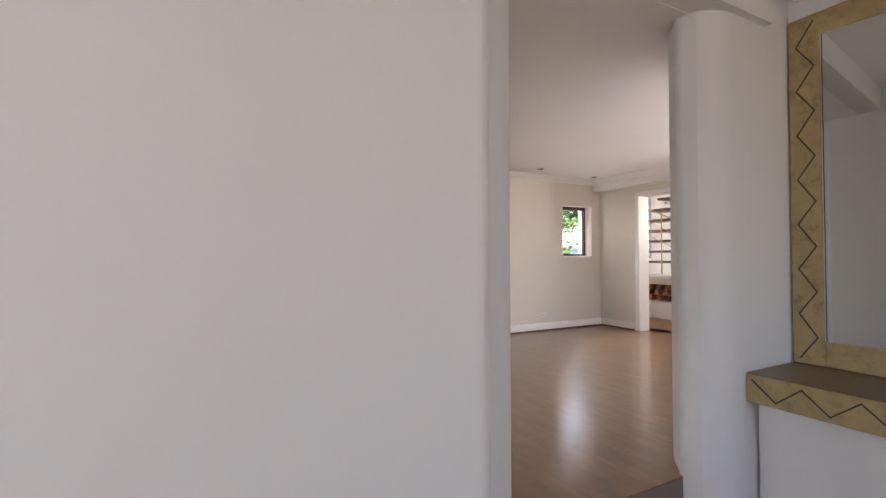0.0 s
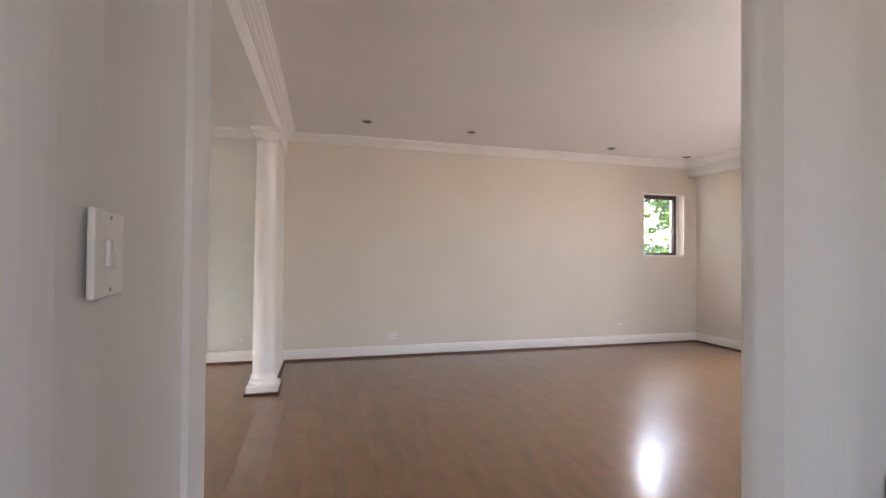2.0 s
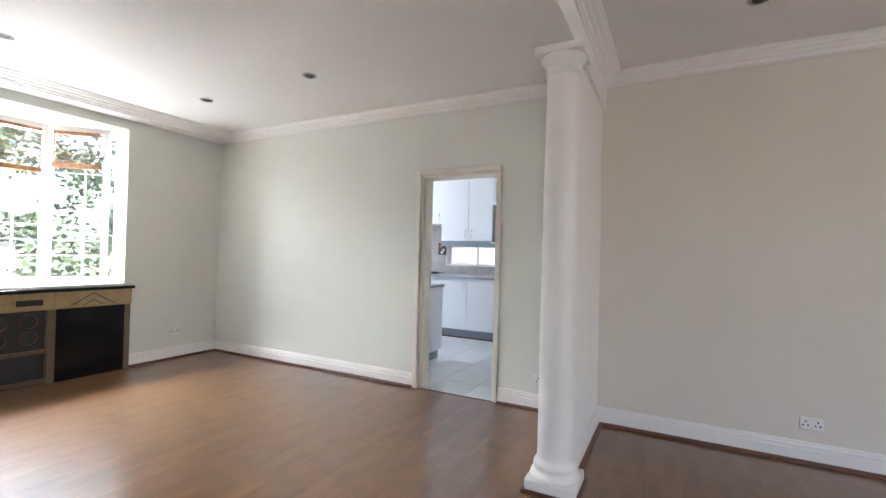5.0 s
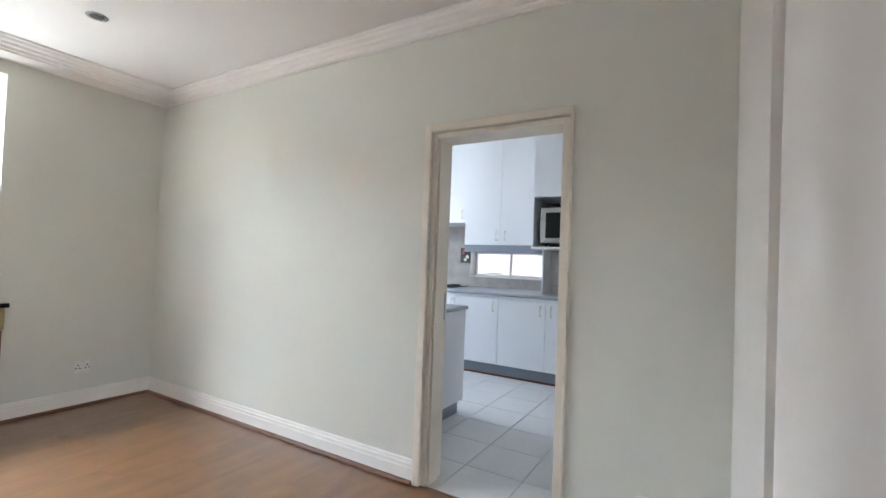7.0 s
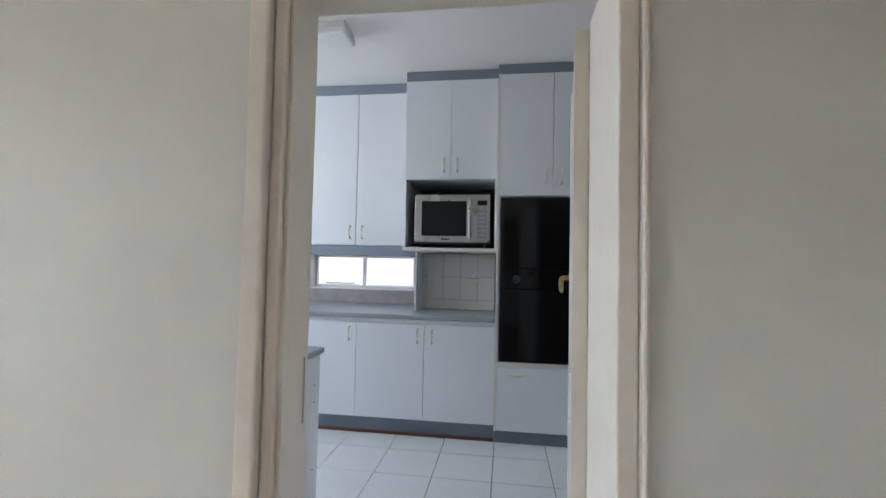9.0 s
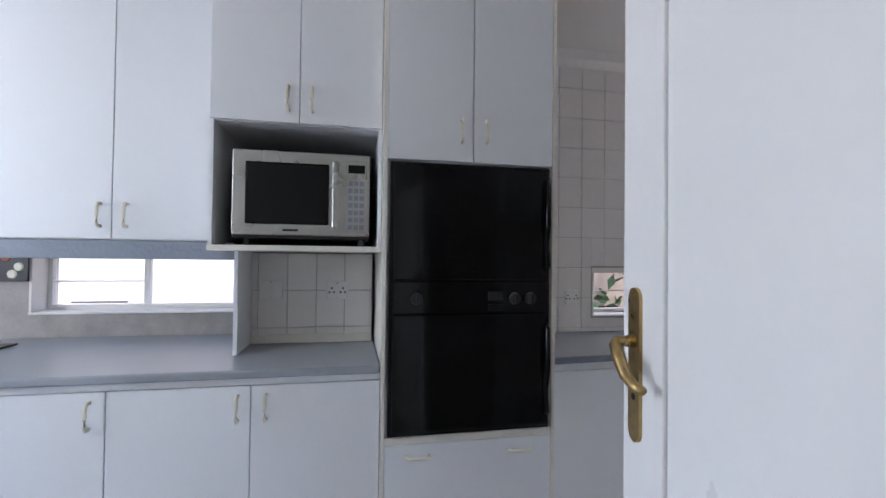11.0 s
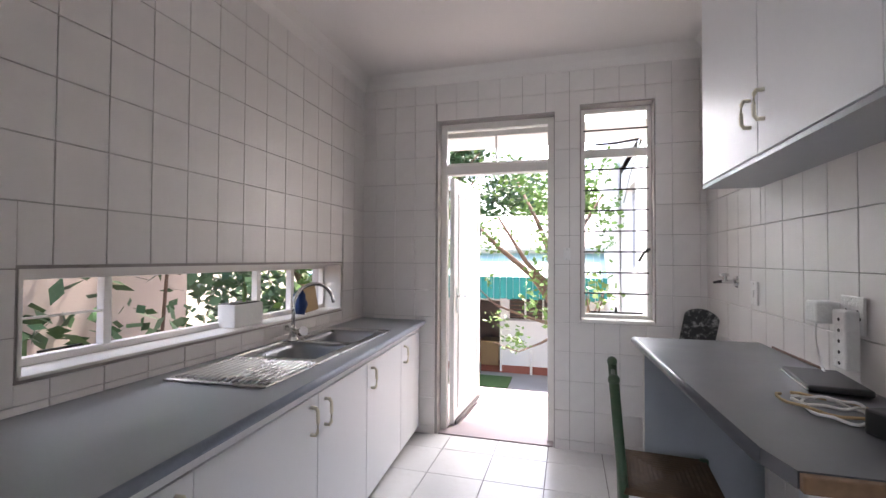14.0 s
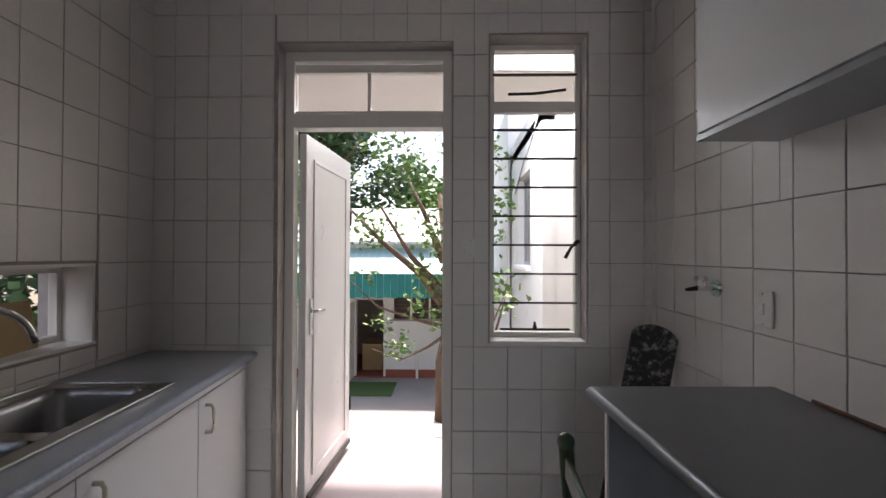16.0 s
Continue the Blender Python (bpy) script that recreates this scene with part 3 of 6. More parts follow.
def back_doorway():
    fr = thing("door_frame_back", "white painted back door frame with glazed fanlight", "door frame"); fr["kind"] = "structure"
    x0, x1 = KE + 0.09, KE + 0.16
    for y0, y1 in ((7.092, 7.14), (7.925, 7.973)):
        part("jamb", box_bm(x0, x1, y0, y1, 0, 2.437, 0.004), M_TRIM, fr)
    part("head", box_bm(x0, x1, 7.14, 7.925, 2.385, 2.437, 0.004), M_TRIM, fr)
    part("transom", box_bm(x0 - 0.01, x1 + 0.01, 7.14, 7.925, 2.03, 2.105, 0.006), M_TRIM, fr)
    fan = part("fanlight_frame", box_bm(x0 + 0.015, x0 + 0.05, 7.14, 7.925, 2.33, 2.372, 0.003), M_TRIM, fr)
    part("fanlight_bar", box_bm(x0 + 0.022, x0 + 0.044, 7.525, 7.541, 2.105, 2.33), M_TRIM, fan)
    part("fanlight_rail", box_bm(x0 + 0.015, x0 + 0.05, 7.14, 7.925, 2.105, 2.125, 0.003), M_TRIM, fan)
    for y0, y1 in ((7.14, 7.525), (7.541, 7.925)):
        g = part("fanlight_pane", box_bm(x0 + 0.030, x0 + 0.034, y0, y1, 2.125, 2.33), M_GLASS, fan)
        g.visible_shadow = False
    part("threshold", box_bm(KE + 0.002, x1 + 0.04, 7.10, 7.965, -0.01, 0.012, 0.004), M_STEP, fr)
    leaf = thing("door_back", "white painted panel door standing open to the yard", "door", (x1, 7.92, 0), rz=-4.0); leaf["kind"] = "structure"
    part("leaf", box_bm(0.0, 0.80, -0.04, 0.0, 0.02, 2.02, 0.003), M_DOORW, leaf)
    for bx in ((0.11, 0.69, 0.13, 0.15), (0.11, 0.69, 1.88, 1.90), (0.10, 0.12, 0.13, 1.90), (0.68, 0.70, 0.13, 1.90)):
        part("panel_bead", box_bm(bx[0], bx[1], -0.048, -0.038, bx[2], bx[3], 0.003), M_DOORW, leaf)
    part("weather_strip", box_bm(0.02, 0.79, -0.052, -0.041, 0.02, 0.055, 0.004), M_IRON, leaf, "dark ragged bottom seal")
    hp = part("handle_plate", box_bm(0.05, 0.085, -0.048, -0.04, 0.92, 1.12, 0.002), M_CHROME, leaf, "chrome handle plate")
    part("lever", tube_bm([(0.068, -0.048, 1.05), (0.068, -0.08, 1.05), (0.085, -0.085, 1.05), (0.16, -0.085, 1.048)], 0.009, 10), M_CHROME, hp, smooth=True)
    for z in (0.3, 1.62):
        part("hinge", box_bm(0.795, 0.806, -0.05, -0.038, z - 0.05, z + 0.05), M_IRON, leaf)


back_doorway()


# ---- windows ----
def bar_window(name, label, x, y0, y1, z0, z1):
    """Steel casement in the east wall with a top light, flat burglar bars and a stay."""
    w = thing(name, label, "window"); w["kind"] = "structure"
    xf = x + 0.10
    for nm, bx in (("window_frame", (y0, y0 + 0.03, z0, z1)), ("window_frame", (y1 - 0.03, y1, z0, z1)), ("window_frame", (y0 + 0.03, y1 - 0.03, z0, z0 + 0.03)), ("window_frame", (y0 + 0.03, y1 - 0.03, z1 - 0.03, z1)), ("mullion", (y0 + 0.03, y1 - 0.03, z1 - 0.36, z1 - 0.30))):
        part(nm, box_bm(xf, xf + 0.04, bx[0], bx[1], bx[2], bx[3], 0.004), M_TRIM, w)
    part("window_sill", box_bm(x - 0.012, x + 0.10, y0 + 0.002, y1 - 0.002, z0 - 0.02, z0 + 0.003, 0.004), M_TRIM, w)
    for a, b in ((z0 + 0.03, z1 - 0.36), (z1 - 0.30, z1 - 0.03)):
        g = part("pane", box_bm(xf + 0.018, xf + 0.022, y0 + 0.03, y1 - 0.03, a, b), M_GLASS, w)
        g.visible_shadow = False
    zz = [z0 + 0.03 + (z1 - 0.39 - z0) * (k + 1) / 7.6 for k in range(7)] + [z1 - 0.16]
    for z in zz:
        part("burglar_bar", box_bm(xf - 0.004, xf + 0.012, y0 + 0.02, y1 - 0.02, z - 0.005, z + 0.005), M_IRON, w)
    st = part("stay", box_bm(xf - 0.02, xf - 0.008, y0 + 0.06, y1 - 0.06, z0 + 0.04, z0 + 0.052, 0.003), M_IRON, w)
    part("stay_pin", tube_bm([(xf - 0.014, (y0 + y1) / 2, z0 + 0.05), (xf - 0.014, (y0 + y1) / 2, z0 + 0.085)], [0.012, 0.005], 8), M_IRON, st)
    part("stay", tube_bm([(xf - 0.014, y0 + 0.08, z1 - 0.245), (xf - 0.014, (y0 + y1) / 2, z1 - 0.265), (xf - 0.014, y1 - 0.10, z1 - 0.268)], 0.008, 8), M_IRON, w)
    part("catch", tube_bm([(xf - 0.02, y0 + 0.02, z0 + 0.50), (xf - 0.035, y0 + 0.03, z0 + 0.50), (xf - 0.04, y0 + 0.06, z0 + 0.47), (xf - 0.04, y0 + 0.09, z0 + 0.415)], [0.012, 0.010, 0.008, 0.010], 8), M_IRON, w, "black lever catch")


bar_window("window_kitchen_yard", "tall white steel window with dark burglar bars", KE, 6.42, 6.90, 0.935, 2.472)


def low_window(name, label, x0, x1, z0, z1, mull):
    w = thing(name, label, "window"); w["kind"] = "structure"
    yf = KN + 0.15
    part("lining", box_bm(x0, x0 + 0.012, KN - 0.004, yf, z0 + 0.012, z1 - 0.012), M_TRIM, w)
    part("lining", box_bm(x1 - 0.012, x1, KN - 0.004, yf, z0 + 0.012, z1 - 0.012), M_TRIM, w)
    part("lining", box_bm(x0, x1, KN - 0.004, yf, z1 - 0.012, z1), M_TRIM, w)
    part("window_sill", box_bm(x0, x1, KN - 0.012, yf, z0, z0 + 0.012, 0.003), M_TRIM, w)
    for bx in ((x0 + 0.012, x1 - 0.012, z0 + 0.012, z0 + 0.04), (x0 + 0.012, x1 - 0.012, z1 - 0.04, z1 - 0.012), (x0 + 0.012, x0 + 0.035, z0 + 0.04, z1 - 0.04), (x1 - 0.035, x1 - 0.012, z0 + 0.04, z1 - 0.04)):
        part("window_frame", box_bm(bx[0], bx[1], yf - 0.02, yf + 0.02, bx[2], bx[3], 0.003), M_TRIM, w)
    edges = [x0 + 0.035] + list(mull) + [x1 - 0.035]
    for m in mull:
        part("mullion", box_bm(m - 0.016, m + 0.016, yf - 0.02, yf + 0.02, z0 + 0.04, z1 - 0.04, 0.003), M_TRIM, w)
    for a, b in zip(edges, edges[1:]):
        g = part("pane", box_bm(a, b, yf - 0.002, yf + 0.002, z0 + 0.04, z1 - 0.04), M_GLASS, w)
        g.visible_shadow = False
    part("window_bar", box_bm(edges[0], edges[1], yf - 0.012, yf - 0.004, (z0 + z1) / 2 - 0.004, (z0 + z1) / 2 + 0.004), M_TRIM, w)
    part("stay", box_bm(edges[0] + 0.1, edges[1] - 0.1, yf - 0.03, yf - 0.02, z0 + 0.05, z0 + 0.058), M_IRON, w)


low_window("window_sink", "long low white steel window above the sink counter", 1.452, 3.463, 0.983, 1.325, (1.83, 2.72, 3.05))
low_window("window_counter", "long low white window behind the counter", -1.95, -0.87, 1.045, 1.40, (-1.42,))

bw = thing("window_living", "small dark-framed window in the living room wall", "window"); bw["kind"] = "structure"
for bx in ((5.872, 5.915, 1.25, 2.121), (6.46, 6.505, 1.25, 2.121), (5.915, 6.46, 1.25, 1.285), (5.915, 6.46, 2.06, 2.121)):
    part("window_frame", box_bm(bx[0], bx[1], NY + 0.10, NY + 0.15, bx[2], bx[3], 0.004), M_DARKW, bw)
part("reveal_strip", box_bm(6.505, 6.549, NY + 0.10, NY + 0.15, 1.25, 2.121), M_TRIM, bw)
part("window_sill", box_bm(5.873, 6.547, NY - 0.015, NY + 0.10, 1.2235, 1.25, 0.004), M_TRIM, bw)
g = part("pane", box_bm(5.915, 6.46, NY + 0.122, NY + 0.126, 1.285, 2.06), M_GLASS, bw); g.visible_shadow = False


def bay_window():
    """Canted bay: a front and two angled sides with small panes, roof and sill board."""
    b = thing("window_bay", "white painted canted bay window with small panes", "window"); b["kind"] = "structure"
    pts = [(-3.62, 1.80), (-4.02, 2.16), (-4.02, 3.86), (-3.62, 4.22)]
    part("bay_roof", prism_bm([(-3.626, 1.75), (-4.3, 1.75), (-4.3, 4.27), (-3.626, 4.27)], 2.421, 2.60), M_TRIM, b)
    part("bay_base", prism_bm([(-3.621, 1.76), (-4.06, 2.12), (-4.06, 3.90), (-3.621, 4.26)], 0.0, 0.80), M_PLASTER, b)
    part("window_sill", prism_bm([(-3.36, 1.752), (-3.60, 1.752), (-4.08, 2.14), (-4.08, 3.88), (-3.60, 4.268), (-3.36, 4.268)], 0.84, 0.862), M_TRIM, b)
    for i, (p, q) in enumerate(zip(pts, pts[1:])):
        p, q = Vector((*p, 0)), Vector((*q, 0))
        L = (q - p).length
        m = Matrix.Translation(p) @ Matrix.Rotation(math.atan2(q.y - p.y, q.x - p.x), 4, "Z")
        def piece(nm, u0, u1, z0, z1, t=0.045, material=M_TRIM, off=0.0):
            bm = box_bm(u0, u1, -t / 2 + off, t / 2 + off, z0, z1, 0.003 if material is M_TRIM else 0)
            bm.transform(m)
            return part(nm, bm, material, b)
        piece("window_frame", 0, 0.05, 0.862, 2.42); piece("window_frame", L - 0.05, L, 0.862, 2.42)
        piece("window_frame", 0.05, L - 0.05, 0.862, 0.91); piece("window_frame", 0.05, L - 0.05, 2.37, 2.42)
        n = 3 if L > 1 else 1
        for k in range(1, n):
            piece("mullion", L * k / n - 0.022, L * k / n + 0.022, 0.91, 2.37)
        for k in range(n):
            a, c = max(L * k / n, 0.05), min(L * (k + 1) / n, L - 0.05)
            g = piece("pane", a, c, 0.91, 2.37, 0.004, M_GLASS); g.visible_shadow = False
            piece("glazing_bar", (a + c) / 2 + 0.05, (a + c) / 2 + 0.066, 0.91, 2.05, 0.02)
            for z in (1.12, 1.27, 1.42, 1.57, 1.95):
                piece("glazing_bar", a, c, z, z + 0.012, 0.018)
            bl = new("roman_blind")
            tagged(bl, "rolled-up woven bamboo blind hung in the bay", "blind", "blinds in the bay")
            low = 2.0 if i == 2 else 1.93
            for nm, z0, z1, t in (("headrail", 2.335, 2.368, 0.03), ("fold", low, low + 0.05, 0.05)):
                bm = box_bm(a + 0.02, c - 0.02, -t / 2 - 0.05, t / 2 - 0.05, z0, z1, 0.008); bm.transform(m)
                part(nm, bm, M_BAMBOO, bl)
            for k2 in range(7):
                z = low + 0.05 + (2.335 - low - 0.05) * (k2 + 0.5) / 7
                bm = box_bm(a + 0.02, c - 0.02, -0.054, -0.048, z - 0.004, z + 0.004); bm.transform(m)
                part("reed", bm, M_BAMBOO, bl)
            for u in (a + 0.022, c - 0.03):
                bm = box_bm(u, u + 0.008, -0.053, -0.049, low + 0.05, 2.335); bm.transform(m)
                part("cord", bm, M_BAMBOO, bl)


bay_window()

# ---- kitchen units ----
def pull(parent, x, y, z, vertical=True, w=0.10, axis="y", s=-1):
    """A cream D-shaped plastic pull on a front that faces along axis * s."""
    h = w / 2
    if vertical:
        pts = [(0, -h), (0.022, -h), (0.03, -h + 0.012), (0.032, 0), (0.03, h - 0.012), (0.022, h), (0, h)]
        line = [((x, y + s * d, z + u) if axis == "y" else (x + s * d, y, z + u)) for d, u in pts]
    else:
        pts = [(0, -h), (0.022, -h), (0.03, -h + 0.012), (0.032, 0), (0.03, h - 0.012), (0.022, h), (0, h)]
        line = [((x + u, y + s * d, z) if axis == "y" else (x + s * d, y + u, z)) for d, u in pts]
    return part("handle", tube_bm(line, 0.0075, 8), M_HANDLE, parent, "cream plastic pull", smooth=True)


def cupboard(name, label, x0, x1, y0, y1, z0, z1, doors, pulls, s=-1, kick=0.0, group="kitchen units", drawers=False):
    """A carcass with flush doors; doors: x edges; pulls: one (x, z) or None for each door. s: the way the front faces along y."""
    c = thing(name, label, "cabinet", group=group)
    yf = y0 if s < 0 else y1
    part("body", box_bm(x0, x1, *((y0 + 0.02, y1) if s < 0 else (y0, y1 - 0.02)), z0 + kick, z1, 0.001), M_CAB, c)
    if kick:
        part("kick_board", box_bm(x0, x1, *((y0 + 0.06, y1) if s < 0 else (y0, y1 - 0.06)), z0 + 0.002, z0 + kick), M_GREYTRIM, c, "blue-grey kick board")
    for (a, b), pu in zip(zip(doors, doors[1:]), pulls):
        d = part("drawer_front" if drawers else "door", box_bm(a + 0.002, b - 0.002, *((y0, y0 + 0.018) if s < 0 else (y1 - 0.018, y1)), z0 + kick + 0.004, z1 - 0.003, 0.0015), M_CAB, c)
        if pu:
            pull(d, pu[0], yf, pu[1], not drawers, s=s)
    return c


CY = 7.715      # front of the base doors by the oven
# base run left of the oven tower, with its deep worktop
cupboard("base_cabinet", "white base cabinet with two doors below the grey worktop", -1.665, -0.605, CY, KN - 0.01, 0, 0.852, [-1.665, -1.135, -0.605], [(-1.19, 0.76), (-0.655, 0.76)], kick=0.13)
cupboard("base_cabinet", "white base cabinet beside the oven tower", -0.605, -0.078, CY, KN - 0.01, 0, 0.852, [-0.605, -0.078], [(-0.545, 0.76)], kick=0.13)
cupboard("base_cabinet", "white base cabinet in the corner", -3.35, -1.665, CY, KN - 0.01, 0, 0.852, [-3.35, -2.75, -2.2, -1.665], [None, None, (-1.72, 0.76)], kick=0.13)
top_left = solid("worktop_left", box_bm(-3.39, -0.078, CY - 0.02, KN - 0.006, 0.882, 0.918, 0.010, 3), M_GREY, "grey laminate worktop with rounded front edge", "worktop")
part("rail", box_bm(-3.35, -0.078, CY + 0.004, CY + 0.022, 0.854, 0.881, 0.001), M_CAB, top_left, "white rail under the worktop")
solid("floor_bead_kitchen", box_bm(-1.7, -0.078, CY + 0.035, CY + 0.056, 0.0, 0.022, 0.004), M_QUAD, "thin brown bead under the kick board", "bead")
# microwave niche unit
nu = thing("niche_cabinet", "white wall cabinet with an open shelf for the microwave oven", "cabinet", group="kitchen units")
NF = 7.77
part("side_panel", box_bm(-0.80, -0.782, NF, KN - 0.006, 1.432, 1.963), M_CAB, nu)
part("side_panel", box_bm(-0.093, -0.078, NF, KN - 0.006, 1.432, 1.963), M_CAB, nu)
part("shelf", box_bm(-0.80, -0.078, NF - 0.012, KN - 0.006, 1.407, 1.432, 0.003), M_CABEDGE, nu, "cream edged shelf with worn lip")
# matt black here is the shade behind the microwave, put into the colour
part("back_panel", box_bm(-0.782, -0.093, 8.36, 8.375, 1.432, 1.963), M_BLACKM, nu, "grey back with the niche's shade painted in black")
part("body", box_bm(-0.80, -0.078, NF + 0.02, KN - 0.006, 1.963, 2.742), M_CAB, nu)
for a, b, px in ((-0.80, -0.437, -0.485), (-0.437, -0.078, -0.385)):
    d = part("door", box_bm(a + 0.002, b - 0.002, NF, NF + 0.018, 1.966, 2.738, 0.0015), M_CAB, nu)
    pull(d, px, NF, 2.07)
part("cornice_strip", box_bm(-0.80, -0.078, NF + 0.01, KN - 0.006, 2.742, KCEIL - 0.003), M_GREYTRIM, nu, "blue-grey top strip")
part("lower_panel", box_bm(-0.745, -0.727, 7.985, KN - 0.006, 0.919, 1.406), M_CAB, nu)

setting("wall_nook", box_bm(-0.726, -0.094, 8.28, KN - 0.002, 0.919, 1.405), M_GROUT, "tiled back of the nook under the microwave shelf")
part("upstand", box_bm(-0.725, -0.095, 8.255, 8.273, 0.9185, 0.965, 0.003), M_CABEDGE, top_left, "cream upstand with cracked seal")

# wall units left of the niche
wu = cupboard("wall_cabinet", "white wall cabinet with tall doors over the counter window", -1.72, -0.803, 7.98, KN - 0.006, 1.45, 2.735, [-1.72, -1.255, -0.803], [(-1.30, 1.56), (-1.195, 1.56)])
part("cornice_strip", box_bm(-1.72, -0.803, 7.985, KN - 0.006, 2.736, KCEIL - 0.003), M_GREYTRIM, wu, "blue-grey top strip")
part("light_valance", box_bm(-1.72, -0.747, 7.99, 8.03, 1.365, 1.448, 0.003), M_GREYTRIM, wu, "blue-grey valance board")
wu2 = cupboard("wall_cabinet", "shorter white wall cabinet above the hob", -3.3, -1.73, 8.02, KN - 0.006, 1.72, 2.735, [-3.3, -2.75, -2.2, -1.73], [None, None, (-1.78, 1.82)])
part("cornice_strip", box_bm(-3.3, -1.73, 8.025, KN - 0.006, 2.736, KCEIL - 0.003), M_GREYTRIM, wu2, "blue-grey top strip")

# oven tower
OX0, OX1, OF = -0.076, 0.735, 7.70
ot = thing("oven_tower", "tall white oven housing with cupboards above and a drawer below", "cabinet", group="kitchen units")
part("side_panel", box_bm(OX0, OX0 + 0.018, OF, KN - 0.006, 0.10, 2.742), M_CABEDGE, ot)
part("side_panel", box_bm(OX1 - 0.018, OX1, OF, KN - 0.006, 0.10, 2.742), M_CABEDGE, ot)
part("body", box_bm(OX0 + 0.018, OX1 - 0.018, OF + 0.03, KN - 0.006, 0.10, 2.742), M_CAB, ot)
part("kick_board", box_bm(OX0, OX1, OF + 0.05, KN - 0.006, 0.002, 0.10), M_GREYTRIM, ot, "blue-grey kick board")
part("cornice_strip", box_bm(OX0, OX1, OF + 0.01, KN - 0.006, 2.742, KCEIL - 0.003), M_GREYTRIM, ot, "blue-grey top strip")
for a, b, px in ((OX0 + 0.018, 0.33, 0.275), (0.33, OX1 - 0.018, 0.39)):
    d = part("door", box_bm(a + 0.002, b - 0.002, OF, OF + 0.018, 1.82, 2.738, 0.0015), M_CAB, ot)
    pull(d, px, OF, 1.96)
dr = part("drawer_front", box_bm(OX0 + 0.02, OX1 - 0.02, OF, OF + 0.018, 0.105, 0.565, 0.0015), M_CAB, ot)
for px in (0.09, 0.56):
    pull(dr, px, OF, 0.515, False)
part("filler", box_bm(OX0 + 0.02, OX1 - 0.02, OF + 0.001, OF + 0.019, 0.568, 0.60), M_CABEDGE, ot)

ov = thing("double_oven", "black glass double oven built into the white tower", "oven")
part("body", box_bm(-0.045, 0.703, OF - 0.004, OF + 0.028, 0.603, 1.808, 0.004), M_BLACK, ov)
for z0, z1 in ((0.62, 1.135), (1.285, 1.795)):
    d = part("oven_door", box_bm(-0.03, 0.69, OF - 0.026, OF - 0.006, z0, z1, 0.006), M_BLACK, ov)
    part("door_window", box_bm(0.10, 0.50, OF - 0.0275, OF - 0.026, z0 + 0.08, z1 - 0.1), M_BLACK, d)
    part("handle", tube_bm([(0.675, OF - 0.026, z0 + 0.05), (0.675, OF - 0.05, z0 + 0.07), (0.675, OF - 0.055, (z0 + z1) / 2), (0.675, OF - 0.05, z1 - 0.07), (0.675, OF - 0.026, z1 - 0.05)], 0.011, 10), M_BLACK, d, smooth=True)
cp = part("control_panel", box_bm(-0.03, 0.69, OF - 0.018, OF - 0.005, 1.14, 1.28, 0.004), M_BLACK, ov)
for x in (0.075, 0.525, 0.60):
    kn = bmesh.new(); add_cyl(kn, (x, OF - 0.018, 1.205), (x, OF - 0.042, 1.205), 0.027, 0.024, 24)
    kb = part("knob", kn, M_BLACKM, cp, smooth=False)
    part("knob_bar", box_bm(x - 0.004, x + 0.004, OF - 0.052, OF - 0.042, 1.182, 1.228, 0.002), M_IRON, kb)
part("clock_display", box_bm(0.40, 0.47, OF - 0.020, OF - 0.018, 1.195, 1.235), M_IRON, cp, "small grey clock display")
for k in range(3):
    part("dial_marking", box_bm(0.40, 0.47, OF - 0.0195, OF - 0.018, 1.150 + k * 0.012, 1.154 + k * 0.012), M_IRON, cp)


def microwave():
    mw = thing("microwave_oven", "stainless steel microwave oven on the open shelf", "microwave", (-0.715, 7.80, 1.433))
    W, D, H = 0.585, 0.42, 0.415
    part("case", box_bm(0, W, 0.02, D, 0.030, H, 0.006), M_BLACKM, mw)
    fr = part("front", box_bm(0, W, 0, 0.02, 0.044, H, 0.004), M_STEEL, mw, "brushed steel front")
    part("window", box_bm(0.055, 0.405, -0.004, 0.0005, 0.092, H - 0.052, 0.006), M_BLACK, fr, "black glass door window")
    part("door_handle", box_bm(0.420, 0.446, -0.022, 0.0005, 0.075, H - 0.035, 0.008, 3), M_STEEL, fr, "upright steel door handle")
    kp = part("keypad", box_bm(0.482, 0.570, -0.003, 0.0005, 0.062, H - 0.03, 0.002), M_STEEL, fr)
    part("display", box_bm(0.489, 0.563, -0.005, -0.003, H - 0.085, H - 0.048), M_BLACK, kp, "black display")
    for r in range(7):
        for c in range(3):
            part("button", box_bm(0.490 + c * 0.025, 0.510 + c * 0.025, -0.0045, -0.003, 0.075 + r * 0.033, 0.096 + r * 0.033, 0.0015), M_GREYTRIM, kp)
    part("badge", box_bm(0.21, 0.275, -0.002, 0.0005, 0.062, 0.072), M_IRON, fr)
    for x in (0.05, 0.55):
        for y in (0.05, 0.37):
            f = bmesh.new(); add_cyl(f, (x, y, 0), (x, y, 0.032), 0.014, seg=12)
            part("foot", f, M_BLACKM, mw)


microwave()

